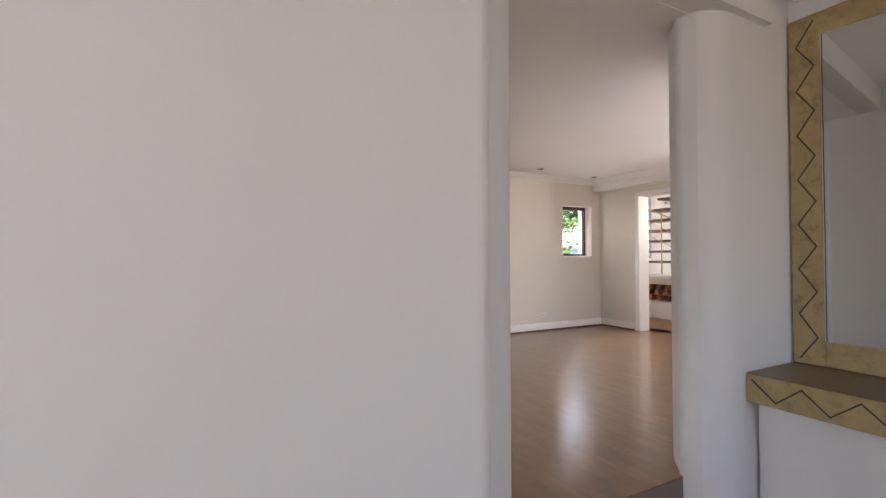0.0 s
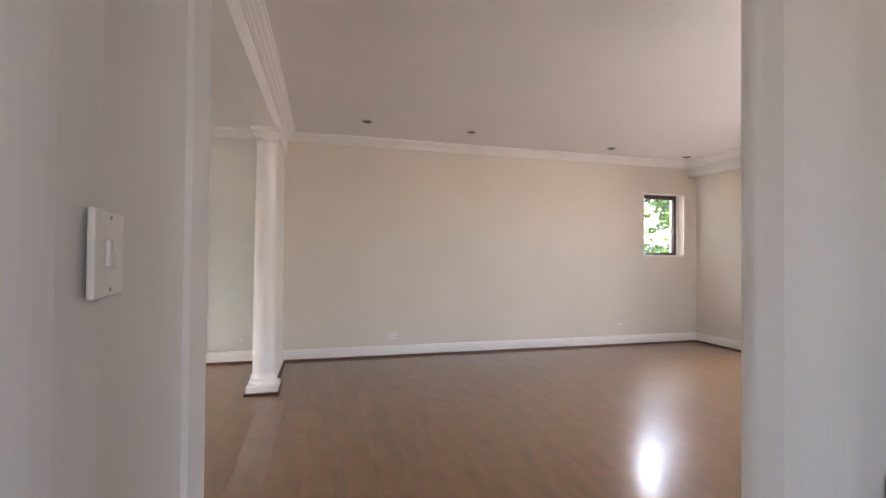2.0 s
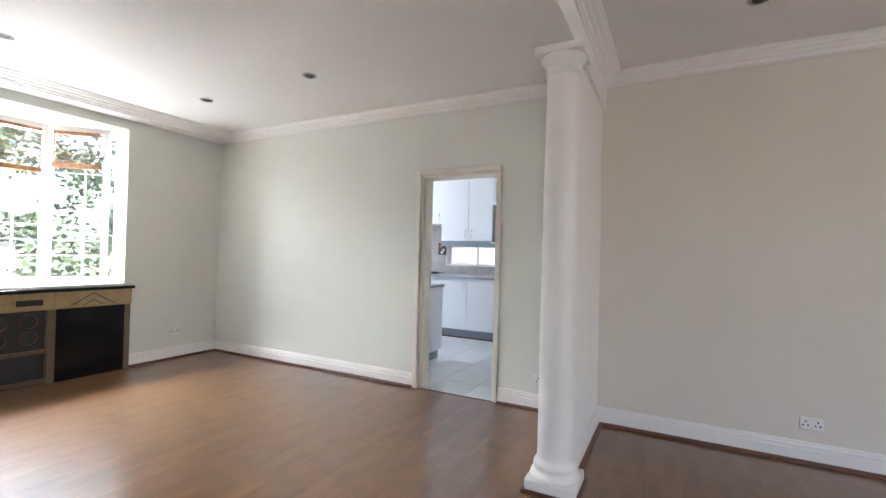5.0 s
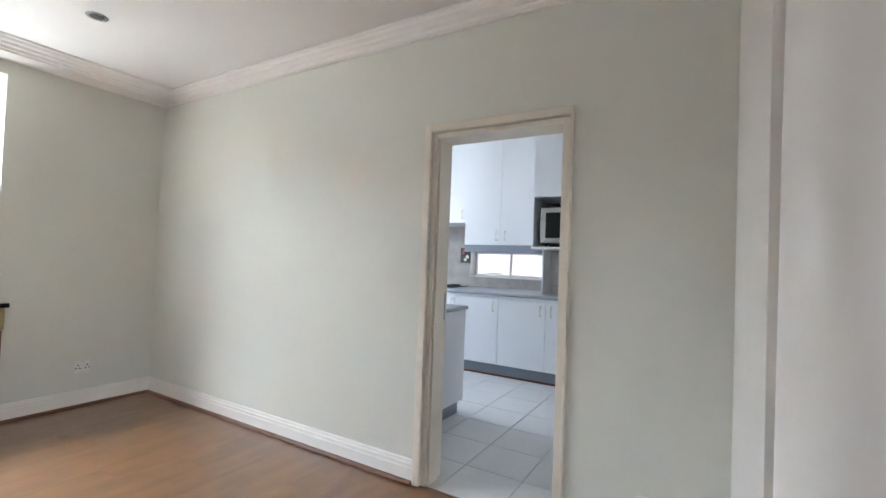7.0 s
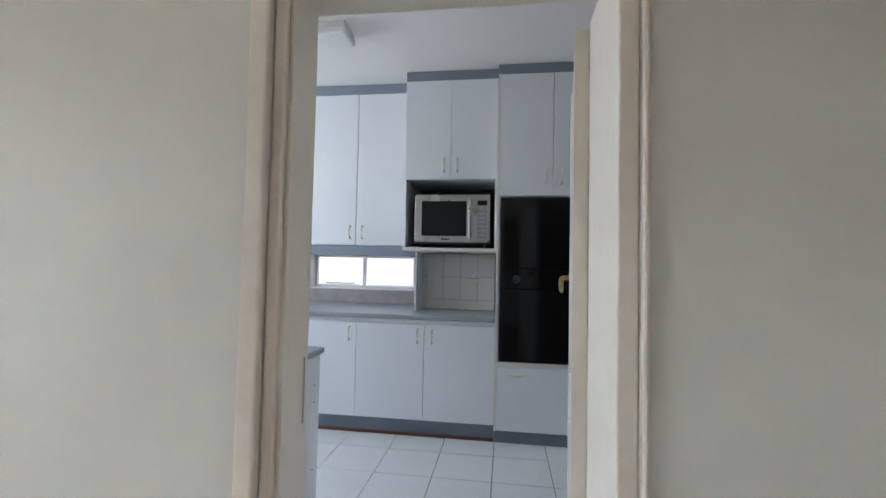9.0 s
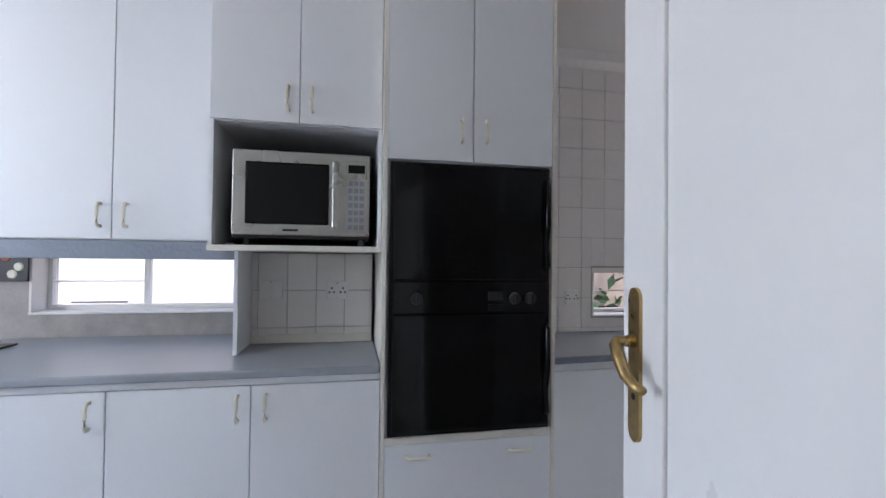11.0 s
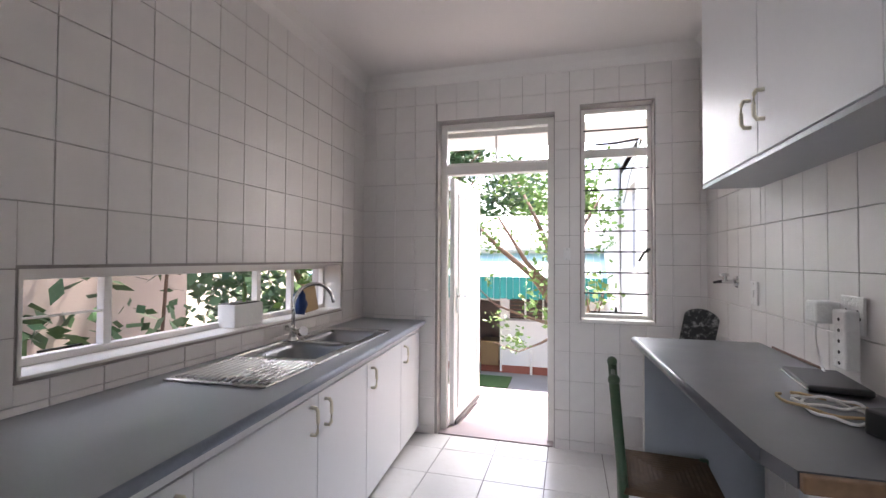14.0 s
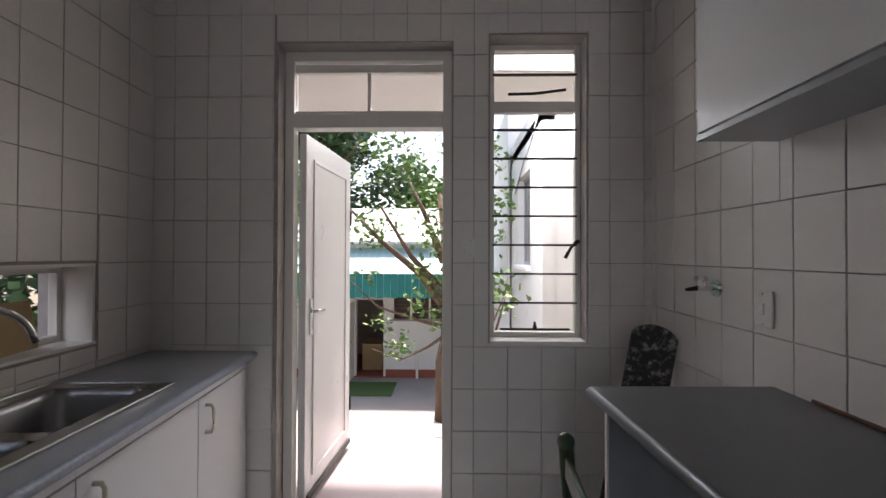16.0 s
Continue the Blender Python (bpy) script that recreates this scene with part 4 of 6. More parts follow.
# peninsula and hob
pn = cupboard("peninsula_cabinet", "white peninsula cabinet with chipped end panel", -3.3, -0.93, 5.98, 6.52, 0, 0.842, [-3.3, -2.1, -0.93], [None, None], s=1, kick=0.10)
part("end_panel", box_bm(-0.928, -0.912, 5.98, 6.52, 0.10, 0.842), M_CAB, pn)
for z in (0.30, 0.62, 0.70):
    part("screw_hole", box_bm(-0.912, -0.9105, 6.46, 6.466, z, z + 0.006), M_IRON, pn)
solid("worktop_peninsula", box_bm(-3.3, -0.898, 5.93, 6.545, 0.844, 0.875, 0.010, 3), M_GREY, "grey laminate worktop of the peninsula", "worktop")
hob = thing("hob", "black four-plate hob let into the grey worktop", "hob", (-2.15, 8.15, 0.919))
part("plate", box_bm(-0.29, 0.29, -0.25, 0.25, 0.0, 0.010, 0.004), M_BLACK, hob)
for x in (-0.15, 0.15):
    for y in (-0.13, 0.13):
        r = bmesh.new(); add_cyl(r, (x, y, 0.010), (x, y, 0.026), 0.08, 0.075, 24)
        part("ring", r, M_IRON, hob)
pic = thing("splashback_tile_picture", "dark decorated tile picture on the splashback", "tile picture", (-2.02, KN - 0.024, 1.33))
part("plaque", box_bm(-0.075, 0.075, 0.0, 0.012, -0.10, 0.10, 0.003), M_BLACKM, pic)
for x, z in ((-0.03, 0.03), (0.03, -0.02), (0.0, -0.06), (-0.02, 0.06)):
    b = bmesh.new(); add_cyl(b, (x, 0, z), (x, -0.006, z), 0.024, 0.018, 12)
    part("motif", b, M_REDB if x < 0 else M_HANDLE, pic)

# ceiling light over the left half
cl = thing("ceiling_light", "white fluorescent ceiling light with plain diffuser", "ceiling light", (-1.25, 7.10, KCEIL))
part("base", box_bm(-0.3, 0.22, -0.09, 0.09, -0.03, 0.0, 0.004), M_WHITEP, cl)
part("diffuser", box_bm(-0.31, 0.23, -0.10, 0.10, -0.085, -0.030, 0.015, 3), M_WHITEP, cl)

# sink run: slightly skewed fronts towards the back door
SF0, SF1 = 7.875, 8.085
sr = []
xs = [0.735, 1.47, 2.16, 2.71, 3.325, 3.80]
def sink_y(x):
    return SF0 + (SF1 - SF0) * (x - 0.735) / (3.83 - 0.735)


SK = math.degrees(math.atan2(SF1 - SF0, 3.83 - 0.735))
for a, b, hx in zip(xs, xs[1:], ("r", "r", "l", "l", "l")):
    w = b - a
    c = thing("base_cabinet", "white base cabinet with one door under the sink counter", "cabinet", (a, sink_y(a) + 0.03, 0), "kitchen units", SK)
    dep = KN - 0.01 - sink_y(b) - 0.07
    bowls = 2.0 < a < 3.3
    part("body", box_bm(0, w, 0.02, dep, 0.10, 0.700 if bowls else 0.842), M_CAB, c)
    if bowls:
        part("back_rail", box_bm(0, w, dep - 0.02, dep, 0.702, 0.842), M_CAB, c)
    part("kick_board", box_bm(0, w, 0.07, dep, 0.002, 0.10), M_QUAD, c, "dark worn plinth")
    d = part("door", box_bm(0.002, w - 0.002, 0.0, 0.018, 0.06, 0.795, 0.0015), M_CAB, c)
    part("rail", box_bm(0.0, w, 0.002, 0.02, 0.80, 0.842), M_CAB, c)
    pull(d, w - 0.06 if hx == "r" else 0.06, 0.0, 0.70, True, 0.11)


def sink_counter():
    """Worktop in four pieces round the cut-out, so that the bowls go down through it."""
    def edge(x):
        return sink_y(x)
    top = thing("worktop_sink", "grey laminate worktop with a rounded dark front edge", "worktop")
    x0, x1, y1 = 0.737, 3.835, KN - 0.005
    cx0, cx1, cy0, cy1 = 2.325, 3.19, 8.127, 8.513
    for ax, bx, ya, yb in ((x0, cx0, None, y1), (cx1, x1 - 0.012, None, y1), (cx0, cx1, None, cy0), (cx0, cx1, cy1, y1)):
        p = [(ax, edge(ax) if ya is None else ya), (bx, edge(bx) if ya is None else ya), (bx, yb), (ax, yb)]
        part("slab", prism_bm(p, 0.844, 0.879), M_GREY, top)
    part("front_edge", tube_bm([(x0, edge(x0) - 0.001, 0.8615), (x1 - 0.012, edge(x1) - 0.001, 0.8615)], 0.0176, 14), M_GREYTRIM, top, smooth=True)
    s = thing("double_sink", "stainless steel double bowl sink with ribbed drainer", "sink", (2.3, 8.31, 0.881), rz=2.5)
    part("rim", sink_rim(), M_STEEL, s)
    for a, b in ((0.045, 0.42), (0.47, 0.87)):
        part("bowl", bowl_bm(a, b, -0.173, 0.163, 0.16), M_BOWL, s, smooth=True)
    for k in range(15):
        y = -0.20 + k * 0.40 / 14
        part("drainer_rib", tube_bm([(-0.375, y, 0.005), (-0.34, y, 0.008), (-0.03, y, 0.0085), (0.0, y, 0.005)], 0.0065, 6), M_STEEL, s, smooth=True)
    for x in (0.23, 0.67):
        w = bmesh.new(); add_cyl(w, (x, -0.01, -0.158), (x, -0.01, -0.154), 0.04, 0.036, 20)
        part("waste", w, M_CHROME, s)
    t = thing("sink_mixer", "chrome sink mixer tap with tall swan-neck spout", "tap", (2.74, 8.525, 0.888), rz=60)
    b = bmesh.new(); add_cyl(b, (0, 0, 0), (0, 0, 0.02), 0.03, 0.026, 20); add_cyl(b, (0, 0, 0.02), (0, 0, 0.075), 0.02, 0.018, 20)
    add_cyl(b, (-0.09, 0, 0.055), (0.09, 0, 0.055), 0.014, seg=14)
    part("body", b, M_CHROME, t, smooth=False)
    for sx in (-1, 1):
        k = bmesh.new(); add_cyl(k, (sx * 0.09, 0, 0.055), (sx * 0.13, 0, 0.068), 0.022, 0.027, 10)
        part("tap_head", k, M_CHROME, t)
    part("spout", tube_bm([(0, 0, 0.075), (0, 0, 0.17)] + arc((0, -0.13, 0.19), 0.13, 0, 160, 14, "yz") + [(0, -0.262, 0.20)], 0.0105, 12), M_CHROME, t, smooth=True)


def sink_rim():
    bm = bmesh.new()
    for bx in ((-0.41, 0.047, -0.225, 0.225), (0.047, 0.93, -0.225, -0.171), (0.047, 0.93, 0.161, 0.225), (0.418, 0.472, -0.171, 0.161), (0.868, 0.93, -0.171, 0.161)):
        add_box(bm, bx[0], bx[1], bx[2], bx[3], 0.0, 0.0045)
    for a, b in (((-0.41, -0.225), (0.93, -0.225)), ((-0.41, 0.225), (0.93, 0.225)), ((-0.41, -0.225), (-0.41, 0.225)), ((0.93, -0.225), (0.93, 0.225))):
        add_cyl(bm, (*a, 0.004), (*b, 0.004), 0.005, seg=8)
    return bm


def bowl_bm(x0, x1, y0, y1, d):
    """An open bowl with rounded corners and tapering sides."""
    bm = bmesh.new()
    def ring(inset, z, r):
        out = []
        for cx, cy, a0 in ((x1 - inset - r, y1 - inset - r, 0), (x0 + inset + r, y1 - inset - r, 90), (x0 + inset + r, y0 + inset + r, 180), (x1 - inset - r, y0 + inset + r, 270)):
            for k in range(6):
                a = radians(a0 + 18 * k)
                out.append(bm.verts.new((cx + r * math.cos(a), cy + r * math.sin(a), z)))
        return out
    rings = [ring(-0.004, 0.005, 0.06), ring(0.004, 0.002, 0.06), ring(0.012, -0.02, 0.06), ring(0.02, -d * 0.8, 0.06), ring(0.035, -d * 0.95, 0.055), ring(0.06, -d, 0.05)]
    for a, b in zip(rings, rings[1:]):
        n = len(a)
        for k in range(n):
            bm.faces.new((b[k], b[(k + 1) % n], a[(k + 1) % n], a[k]))
    bm.faces.new(rings[-1])
    return bm


sink_counter()

# things on the sill of the sink window
pot = thing("plant_pot", "white square planter with a small green shoot", "plant pot", (2.52, 8.70, 0.996))
part("planter", box_bm(-0.11, 0.11, -0.055, 0.055, 0, 0.12, 0.006), M_WHITEP, pot)
part("soil", box_bm(-0.095, 0.095, -0.045, 0.045, 0.12, 0.126, 0.001), M_IRON, pot)
part("shoot", tube_bm([(0.02, 0, 0.12), (0.025, 0.0, 0.16), (0.04, 0.01, 0.20), (0.03, 0.01, 0.235)], [0.008, 0.014, 0.012, 0.003], 8), M_LEAF, pot)
brd = solid("chopping_board", box_bm(-0.11, 0.11, -0.008, 0.008, 0, 0.19, 0.004), M_CARD, "pale wooden board leaning in the window reveal", "board")
brd.matrix_world = pose(3.20, 8.69, 0.998, -10, 0, 12)
clo = solid("dish_cloth", tube_bm([(0, 0, 0), (0.01, 0, 0.06), (0.0, 0.01, 0.13), (0.005, 0, 0.17)], [0.03, 0.045, 0.04, 0.012], 10), M_BLUE, "dark blue dish cloth hung by the tap", "cloth", smooth=True)
clo.matrix_world = pose(3.02, 8.665, 0.996)

# table run on the south wall
tb = thing("work_table", "dark grey laminate counter table fixed to the tiled wall", "table")
part("tabletop", prism_bm([(1.50, KS + 0.004), (2.99, KS + 0.004), (2.975, 6.662), (1.60, 6.597), (1.50, 6.572)], 0.930, 0.965), M_TABLE, tb)
part("front_edge", tube_bm([(2.975, 6.663, 0.9475), (1.60, 6.598, 0.9475)], 0.0172, 12), M_TABLE, tb, "rounded grey front edge", smooth=True)
part("end_edge", box_bm(1.480, 1.499, KS + 0.004, 6.57, 0.929, 0.963, 0.003), M_CHIP, tb, "bare chipboard end")
part("end_panel", box_bm(2.94, 2.96, KS + 0.004, 6.62, 0.0, 0.928), M_GREY, tb, "grey end panel with a pale edge")
part("panel_edge", box_bm(2.94, 2.96, 6.6205, 6.626, 0.0, 0.928), M_CABEDGE, tb)
part("support", box_bm(2.18, 2.24, 6.20, 6.26, 0.0, 0.928, 0.003), M_CAB, tb)
part("support_bracket", box_bm(1.9, 2.2, 6.30, 6.34, 0.885, 0.928, 0.003), M_IRON, tb)
solid("wall_gap", box_bm(2.42, 2.84, KS + 0.003, KS + 0.016, 0.9665, 0.976, 0.002), M_QUAD, "rusty brown strip along the back of the table", "strip")

uc = cupboard("wall_cabinet", "white wall cabinet with two doors above the table", 1.0, 2.965, KS + 0.008, 6.345, 1.735, KCEIL - 0.09, [1.0, 1.65, 2.30, 2.965], [None, (2.245, 1.90), (2.36, 1.90)], s=1)
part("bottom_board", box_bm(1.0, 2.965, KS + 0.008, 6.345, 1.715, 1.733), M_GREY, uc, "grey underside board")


def chair():
    ch = thing("dining_chair", "green painted wooden chair with a woven rush seat", "chair", (2.60, 6.58, 0), rz=176)
    sw = 0.19
    def leg(x, y, z1, r=0.019, lean=0.0):
        return tube_bm([(x, y, 0), (x, y + lean * 0.3, 0.44), (x, y + lean, z1)], r, 12)
    for sx in (-1, 1):
        part("leg", leg(sx * sw, 0.17, 0.455), M_GREEN, ch, smooth=True)
        part("leg", leg(sx * sw * 0.92, -0.17, 0.865, 0.02, -0.05), M_GREEN, ch, smooth=True)
        kn = bmesh.new(); bmesh.ops.create_uvsphere(kn, u_segments=12, v_segments=8, radius=0.024, matrix=Matrix.Translation((sx * sw * 0.92, -0.22, 0.872)))
        part("finial", kn, M_GREEN, ch, smooth=True)
        for z in (0.18, 0.30):
            part("stretcher", tube_bm([(sx * sw, 0.17, z), (sx * sw * 0.92, -0.175, z)], 0.011, 10), M_GREEN, ch, smooth=True)
    for z, y in ((0.20, 0.17), (0.33, 0.17), (0.25, -0.178)):
        part("stretcher", tube_bm([(-sw, y, z), (sw, y, z)], 0.011, 10), M_GREEN, ch, smooth=True)
    for z, y in ((0.58, -0.20), (0.71, -0.21), (0.81, -0.217)):
        bm = box_bm(-sw * 0.9, sw * 0.9, y - 0.008, y + 0.008, z - 0.03, z + 0.03, 0.006)
        part("back_slat", bm, M_GREEN, ch)
    part("seat_rail", box_bm(-sw, sw, 0.155, 0.185, 0.42, 0.445, 0.008), M_GREEN, ch)
    bm, n = bmesh.new(), 40
    rows = []
    for a in range(n + 1):
        row = []
        for b in range(n + 1):
            u, v = 2 * a / n - 1, 2 * b / n - 1
            ring = max(abs(u), abs(v))
            row.append(bm.verts.new((u * 0.205, v * 0.185, 0.438 + 0.012 * ring + 0.0035 * (round(ring * n / 2) % 2) - (0.02 if ring == 1 else 0))))
        rows.append(row)
    for a in range(n):
        for b in range(n):
            bm.faces.new((rows[a][b], rows[a + 1][b], rows[a + 1][b + 1], rows[a][b + 1]))
    bmesh.ops.solidify(bm, geom=bm.faces[:], thickness=0.012)
    part("seat", bm, M_RUSH, ch, "brown woven rush seat")
    return ch


chair()

# clutter on the table
ib = thing("ironing_board", "folded ironing board with flowered cover leaning in the corner", "ironing board", (3.50, 6.225, 0.0))
ib.matrix_world = pose(3.56, 6.40, 0.0, -4, 11, -102)
def board_bm(grow, y0, y1):
    """A long board with a tapered round nose at the top."""
    ring = [(-0.095 - grow, 0.04), (0.095 + grow, 0.04), (0.095 + grow, 1.03)]
    ring += [((0.095 + grow) * math.cos(radians(a)) * (1 - 0.15 * math.sin(radians(a))), 1.03 + (0.05 + grow) * math.sin(radians(a))) for a in range(12, 180, 12)]
    ring += [(-0.095 - grow, 1.03)]
    bm = bmesh.new()
    va, vb = [bm.verts.new((x, y0, z)) for x, z in ring], [bm.verts.new((x, y1, z)) for x, z in ring]
    for k in range(len(ring)):
        m = (k + 1) % len(ring)
        bm.faces.new((va[k], va[m], vb[m], vb[k]))
    bm.faces.new(va[::-1]); bm.faces.new(vb)
    bmesh.ops.recalc_face_normals(bm, faces=bm.faces[:])
    return bm


part("cover", board_bm(0.0, -0.022, 0.0), M_FLOWERED, ib, "black and white flowered cotton cover")
part("board", board_bm(-0.008, 0.001, 0.008), M_STEEL, ib)
for sx in (-1, 1):
    part("leg", tube_bm([(sx * 0.06, 0.018, 0.0), (sx * 0.05, 0.018, 0.95)], 0.009, 8), M_STEEL, ib, smooth=True)
tray = thing("router_tray", "black flat router with grey cables on the table", "router", (2.21, 6.20, 0.967), rz=-8)
part("case", box_bm(-0.135, 0.135, -0.08, 0.08, 0.0, 0.022, 0.008), M_BLACKM, tray)
part("edge", box_bm(-0.135, 0.135, 0.076, 0.083, 0.004, 0.012, 0.002), M_CHROME, tray)
for k, r in enumerate((0.10, 0.12, 0.075)):
    cb = solid("cable_coil", tube_bm([(r * math.cos(a * math.tau / 28) * (1 + 0.05 * math.sin(a)), 0.62 * r * math.sin(a * math.tau / 28), 0.006 + 0.004 * k + 0.003 * math.sin(a * 1.3)) for a in range(27)], 0.004, 6), M_CARD if k == 1 else M_WHITEP, "loose coil of thin cable on the table", "cable", "cables on the table", smooth=True)
    cb.matrix_world = pose(1.90 + 0.02 * k, 6.32, 0.967, 0, 0, 40 * k)
ad = solid("power_adapter", box_bm(-0.05, 0.05, -0.04, 0.04, 0, 0.06, 0.006), M_BLACKM, "black power adapter at the table end", "adapter")
ad.matrix_world = pose(1.72, 6.28, 0.966, 0, 0, 20)


# ---- plates, taps and sockets ----
def wall_plate(label, category, m, w=0.115, h=0.072, holes=(), rockers=0):
    """A plastic plate, lying in local x and z and facing -y."""
    pl = thing("socket" if holes else "light_switch", label, category)
    pl.matrix_world = m
    part("plate", box_bm(-w / 2, w / 2, -0.009, 0.0, -h / 2, h / 2, 0.003), M_WHITEP, pl)
    for x, z in holes:
        b = bmesh.new(); add_cyl(b, (x, -0.0088, z), (x, -0.0100, z), 0.0055, seg=10)
        part("pin_hole", b, M_IRON, pl)
    for k in range(rockers):
        x = (k - (rockers - 1) / 2) * 0.026
        part("rocker", box_bm(x - 0.009, x + 0.009, -0.014, -0.009, -0.018, 0.018, 0.002), M_WHITEP, pl)
    for z in (-h / 2 + 0.01, h / 2 - 0.01):
        b = bmesh.new(); add_cyl(b, (0, -0.0088, z), (0, -0.0102, z), 0.003, seg=8)
        part("screw", b, M_STEEL, pl)
    return pl


THREE = [(0, 0.012), (-0.012, -0.010), (0.012, -0.010)]
SIX = [(-0.03 + x, z) for x, z in THREE] + [(0.03 + x, z) for x, z in THREE]
F_S, F_N, F_E, F_W = 0, 180, 90, -90        # turned so that the plate faces south, north, east, west
wall_plate("white double socket low on the cream wall", "socket", pose(2.315, NY, 0.245, 0, 0, F_S), holes=SIX)
wall_plate("white double socket low on the cream wall", "socket", pose(5.45, NY, 0.265, 0, 0, F_S), holes=SIX)
wall_plate("white socket on the dining wall near the column", "socket", pose(0.60, ND, 0.245, 0, 0, F_S), 0.072, 0.072, holes=THREE)
wall_plate("white socket on the wall beside the bay", "socket", pose(WX, 4.80, 0.31, 0, 0, F_E), 0.10, 0.10, holes=SIX)
wall_plate("white switch on the hall wall end", "light switch", pose(1.239, 0.62, 1.22, 0, 0, F_E + 6.6), 0.115, 0.115, rockers=2)
wall_plate("white isolator switch on the nook tiles", "light switch", pose(-0.625, 8.268, 1.205, 0, 0, F_S), 0.115, 0.10, rockers=1)
wall_plate("white double socket on the nook tiles", "socket", pose(-0.282, 8.268, 1.20, 0, 0, F_S), 0.115, 0.10, holes=SIX)
wall_plate("white socket on the tiles beside the oven tower", "socket", pose(1.29, KN - 0.012, 1.12, 0, 0, F_S), 0.10, 0.10, holes=SIX)
wall_plate("white switch on the tiled wall above the table", "light switch", pose(3.02, KS + 0.012, 1.20, 0, 0, F_N), 0.08, 0.115, rockers=1)
wall_plate("small white switch between back door and window", "light switch", pose(KE - 0.012, 7.00, 1.40, 0, 0, F_W), 0.05, 0.09, rockers=1)
so = wall_plate("white socket with adapter strip plugged in above the table", "socket", pose(2.235, KS + 0.012, 1.19, 0, 0, F_N), 0.12, 0.12, holes=SIX)
st = thing("adapter_strip", "white multi-plug adapter hanging from the wall socket", "adapter", (2.235, KS + 0.021, 1.135))
part("body", box_bm(-0.045, 0.03, 0.0, 0.04, -0.12, 0.07, 0.006), M_WHITEP, st)
for k in range(5):
    b = bmesh.new(); add_cyl(b, (-0.01, 0.0395, -0.10 + k * 0.035), (-0.01, 0.0412, -0.10 + k * 0.035), 0.006, seg=8)
    part("pin_hole", b, M_IRON, st)
pg = thing("plug_transformer", "white plug transformer with a grey lead", "plug", (2.33, KS + 0.021, 1.185))
part("body", box_bm(-0.04, 0.04, 0.0, 0.07, -0.035, 0.04, 0.008), M_WHITEP, pg)
part("lead", tube_bm([(0.03, 0.04, -0.035), (0.06, 0.03, -0.09), (0.06, 0.02, -0.15), (0.02, 0.03, -0.19), (-0.08, 0.06, -0.208), (-0.16, 0.10, -0.20)], 0.004, 8), M_WHITEP, pg, smooth=True)
tp = thing("wall_tap", "chrome washing machine tap on the tiled wall", "tap", (3.28, KS + 0.010, 1.245))
b = bmesh.new(); add_cyl(b, (0, 0, 0), (0, 0.012, 0), 0.034, 0.028, 20); add_cyl(b, (0, 0.012, 0), (0, 0.075, 0), 0.011, seg=12)
part("body", b, M_CHROME, tp)
b = bmesh.new(); add_cyl(b, (0, 0.06, 0.0), (0.0, 0.06, 0.035), 0.012, seg=12); add_cyl(b, (0, 0.06, 0.03), (0, 0.06, 0.045), 0.026, 0.022, 8)
part("tap_head", b, M_CHROME, tp)
part("outlet", tube_bm([(0, 0.075, 0), (0, 0.095, -0.003), (0, 0.115, -0.006)], [0.009, 0.008, 0.006], 10), M_IRON, tp)

# ---- recessed ceiling spots ----
def spot(x, y):
    s = thing("downlight", "small recessed downlight with a nickel ring", "downlight", (x, y, CEIL), "recessed downlights")
    bm = bmesh.new()
    prof = [(0.030, 0.012), (0.034, -0.003), (0.050, -0.006), (0.056, -0.003), (0.056, 0.0)]
    rings = [[bm.verts.new((r * math.cos(k * math.tau / 28), r * math.sin(k * math.tau / 28), z)) for k in range(28)] for r, z in prof]
    for a, b in zip(rings, rings[1:]):
        for k in range(28):
            bm.faces.new((a[k], b[k], b[(k + 1) % 28], a[(k + 1) % 28]))
    part("ring", bm, M_STEEL, s, smooth=True)
    b = bmesh.new(); add_cyl(b, (0, 0, -0.004), (0, 0, -0.002), 0.033, 0.033, 20)
    part("bulb", b, M_BLACKM, s, "dark unlit bulb")
    return s


first = spot(1.92, 4.55)
for x, y in ((3.08, 4.62), (5.02, 4.82), (6.30, 4.95), (-1.0, 4.33), (-2.30, 4.36), (-2.41, 3.0), (-1.0, 2.6)):
    copy_thing(first, pose(x, y, CEIL))

# ---- hall mirror and mantel ----
setting("wall_chimney_breast", box_bm(3.24, 3.676, -0.70, 0.872, -0.18, 0.423, 0.01), M_HALL, "white painted chimney breast under the mantel")
mi = thing("wall_mirror", "tall mirror in an antique gold frame with zigzag lines", "mirror", (3.68, 0.878, -0.02))
def zigzag(a, b, n, amp, r, parent, x):
    pts = []
    a, b = Vector(a), Vector(b)
    side = Vector((0, -(b - a).z, (b - a).y)).normalized()
    for k in range(n + 1):
        pts.append(a + (b - a) * k / n + side * (amp if k % 2 else -amp))
    part("incised_line", tube_bm(pts, r * 1.3, 6), M_INCISE, parent, "black zigzag line")


part("frame_stile", box_bm(-0.035, 0.0, -0.165, -0.004, 0.61, 2.70, 0.006), M_GOLD, mi)
part("frame_stile", box_bm(-0.035, 0.0, -0.75, -0.60, 0.61, 2.70, 0.006), M_GOLD, mi)
part("frame_rail", box_bm(-0.034, 0.0, -0.60, -0.165, 0.61, 0.76, 0.006), M_GOLD, mi)
part("frame_rail", box_bm(-0.034, 0.0, -0.60, -0.165, 2.56, 2.70, 0.006), M_GOLD, mi)
gl = part("glass", box_bm(-0.002, 0.002, -0.46, 0.0, 0.758, 2.562), M_MIRROR, mi)
gl.data.transform(Matrix.Translation((-0.034, -0.164, 0)) @ Matrix.Rotation(radians(4.2), 4, "Z"))
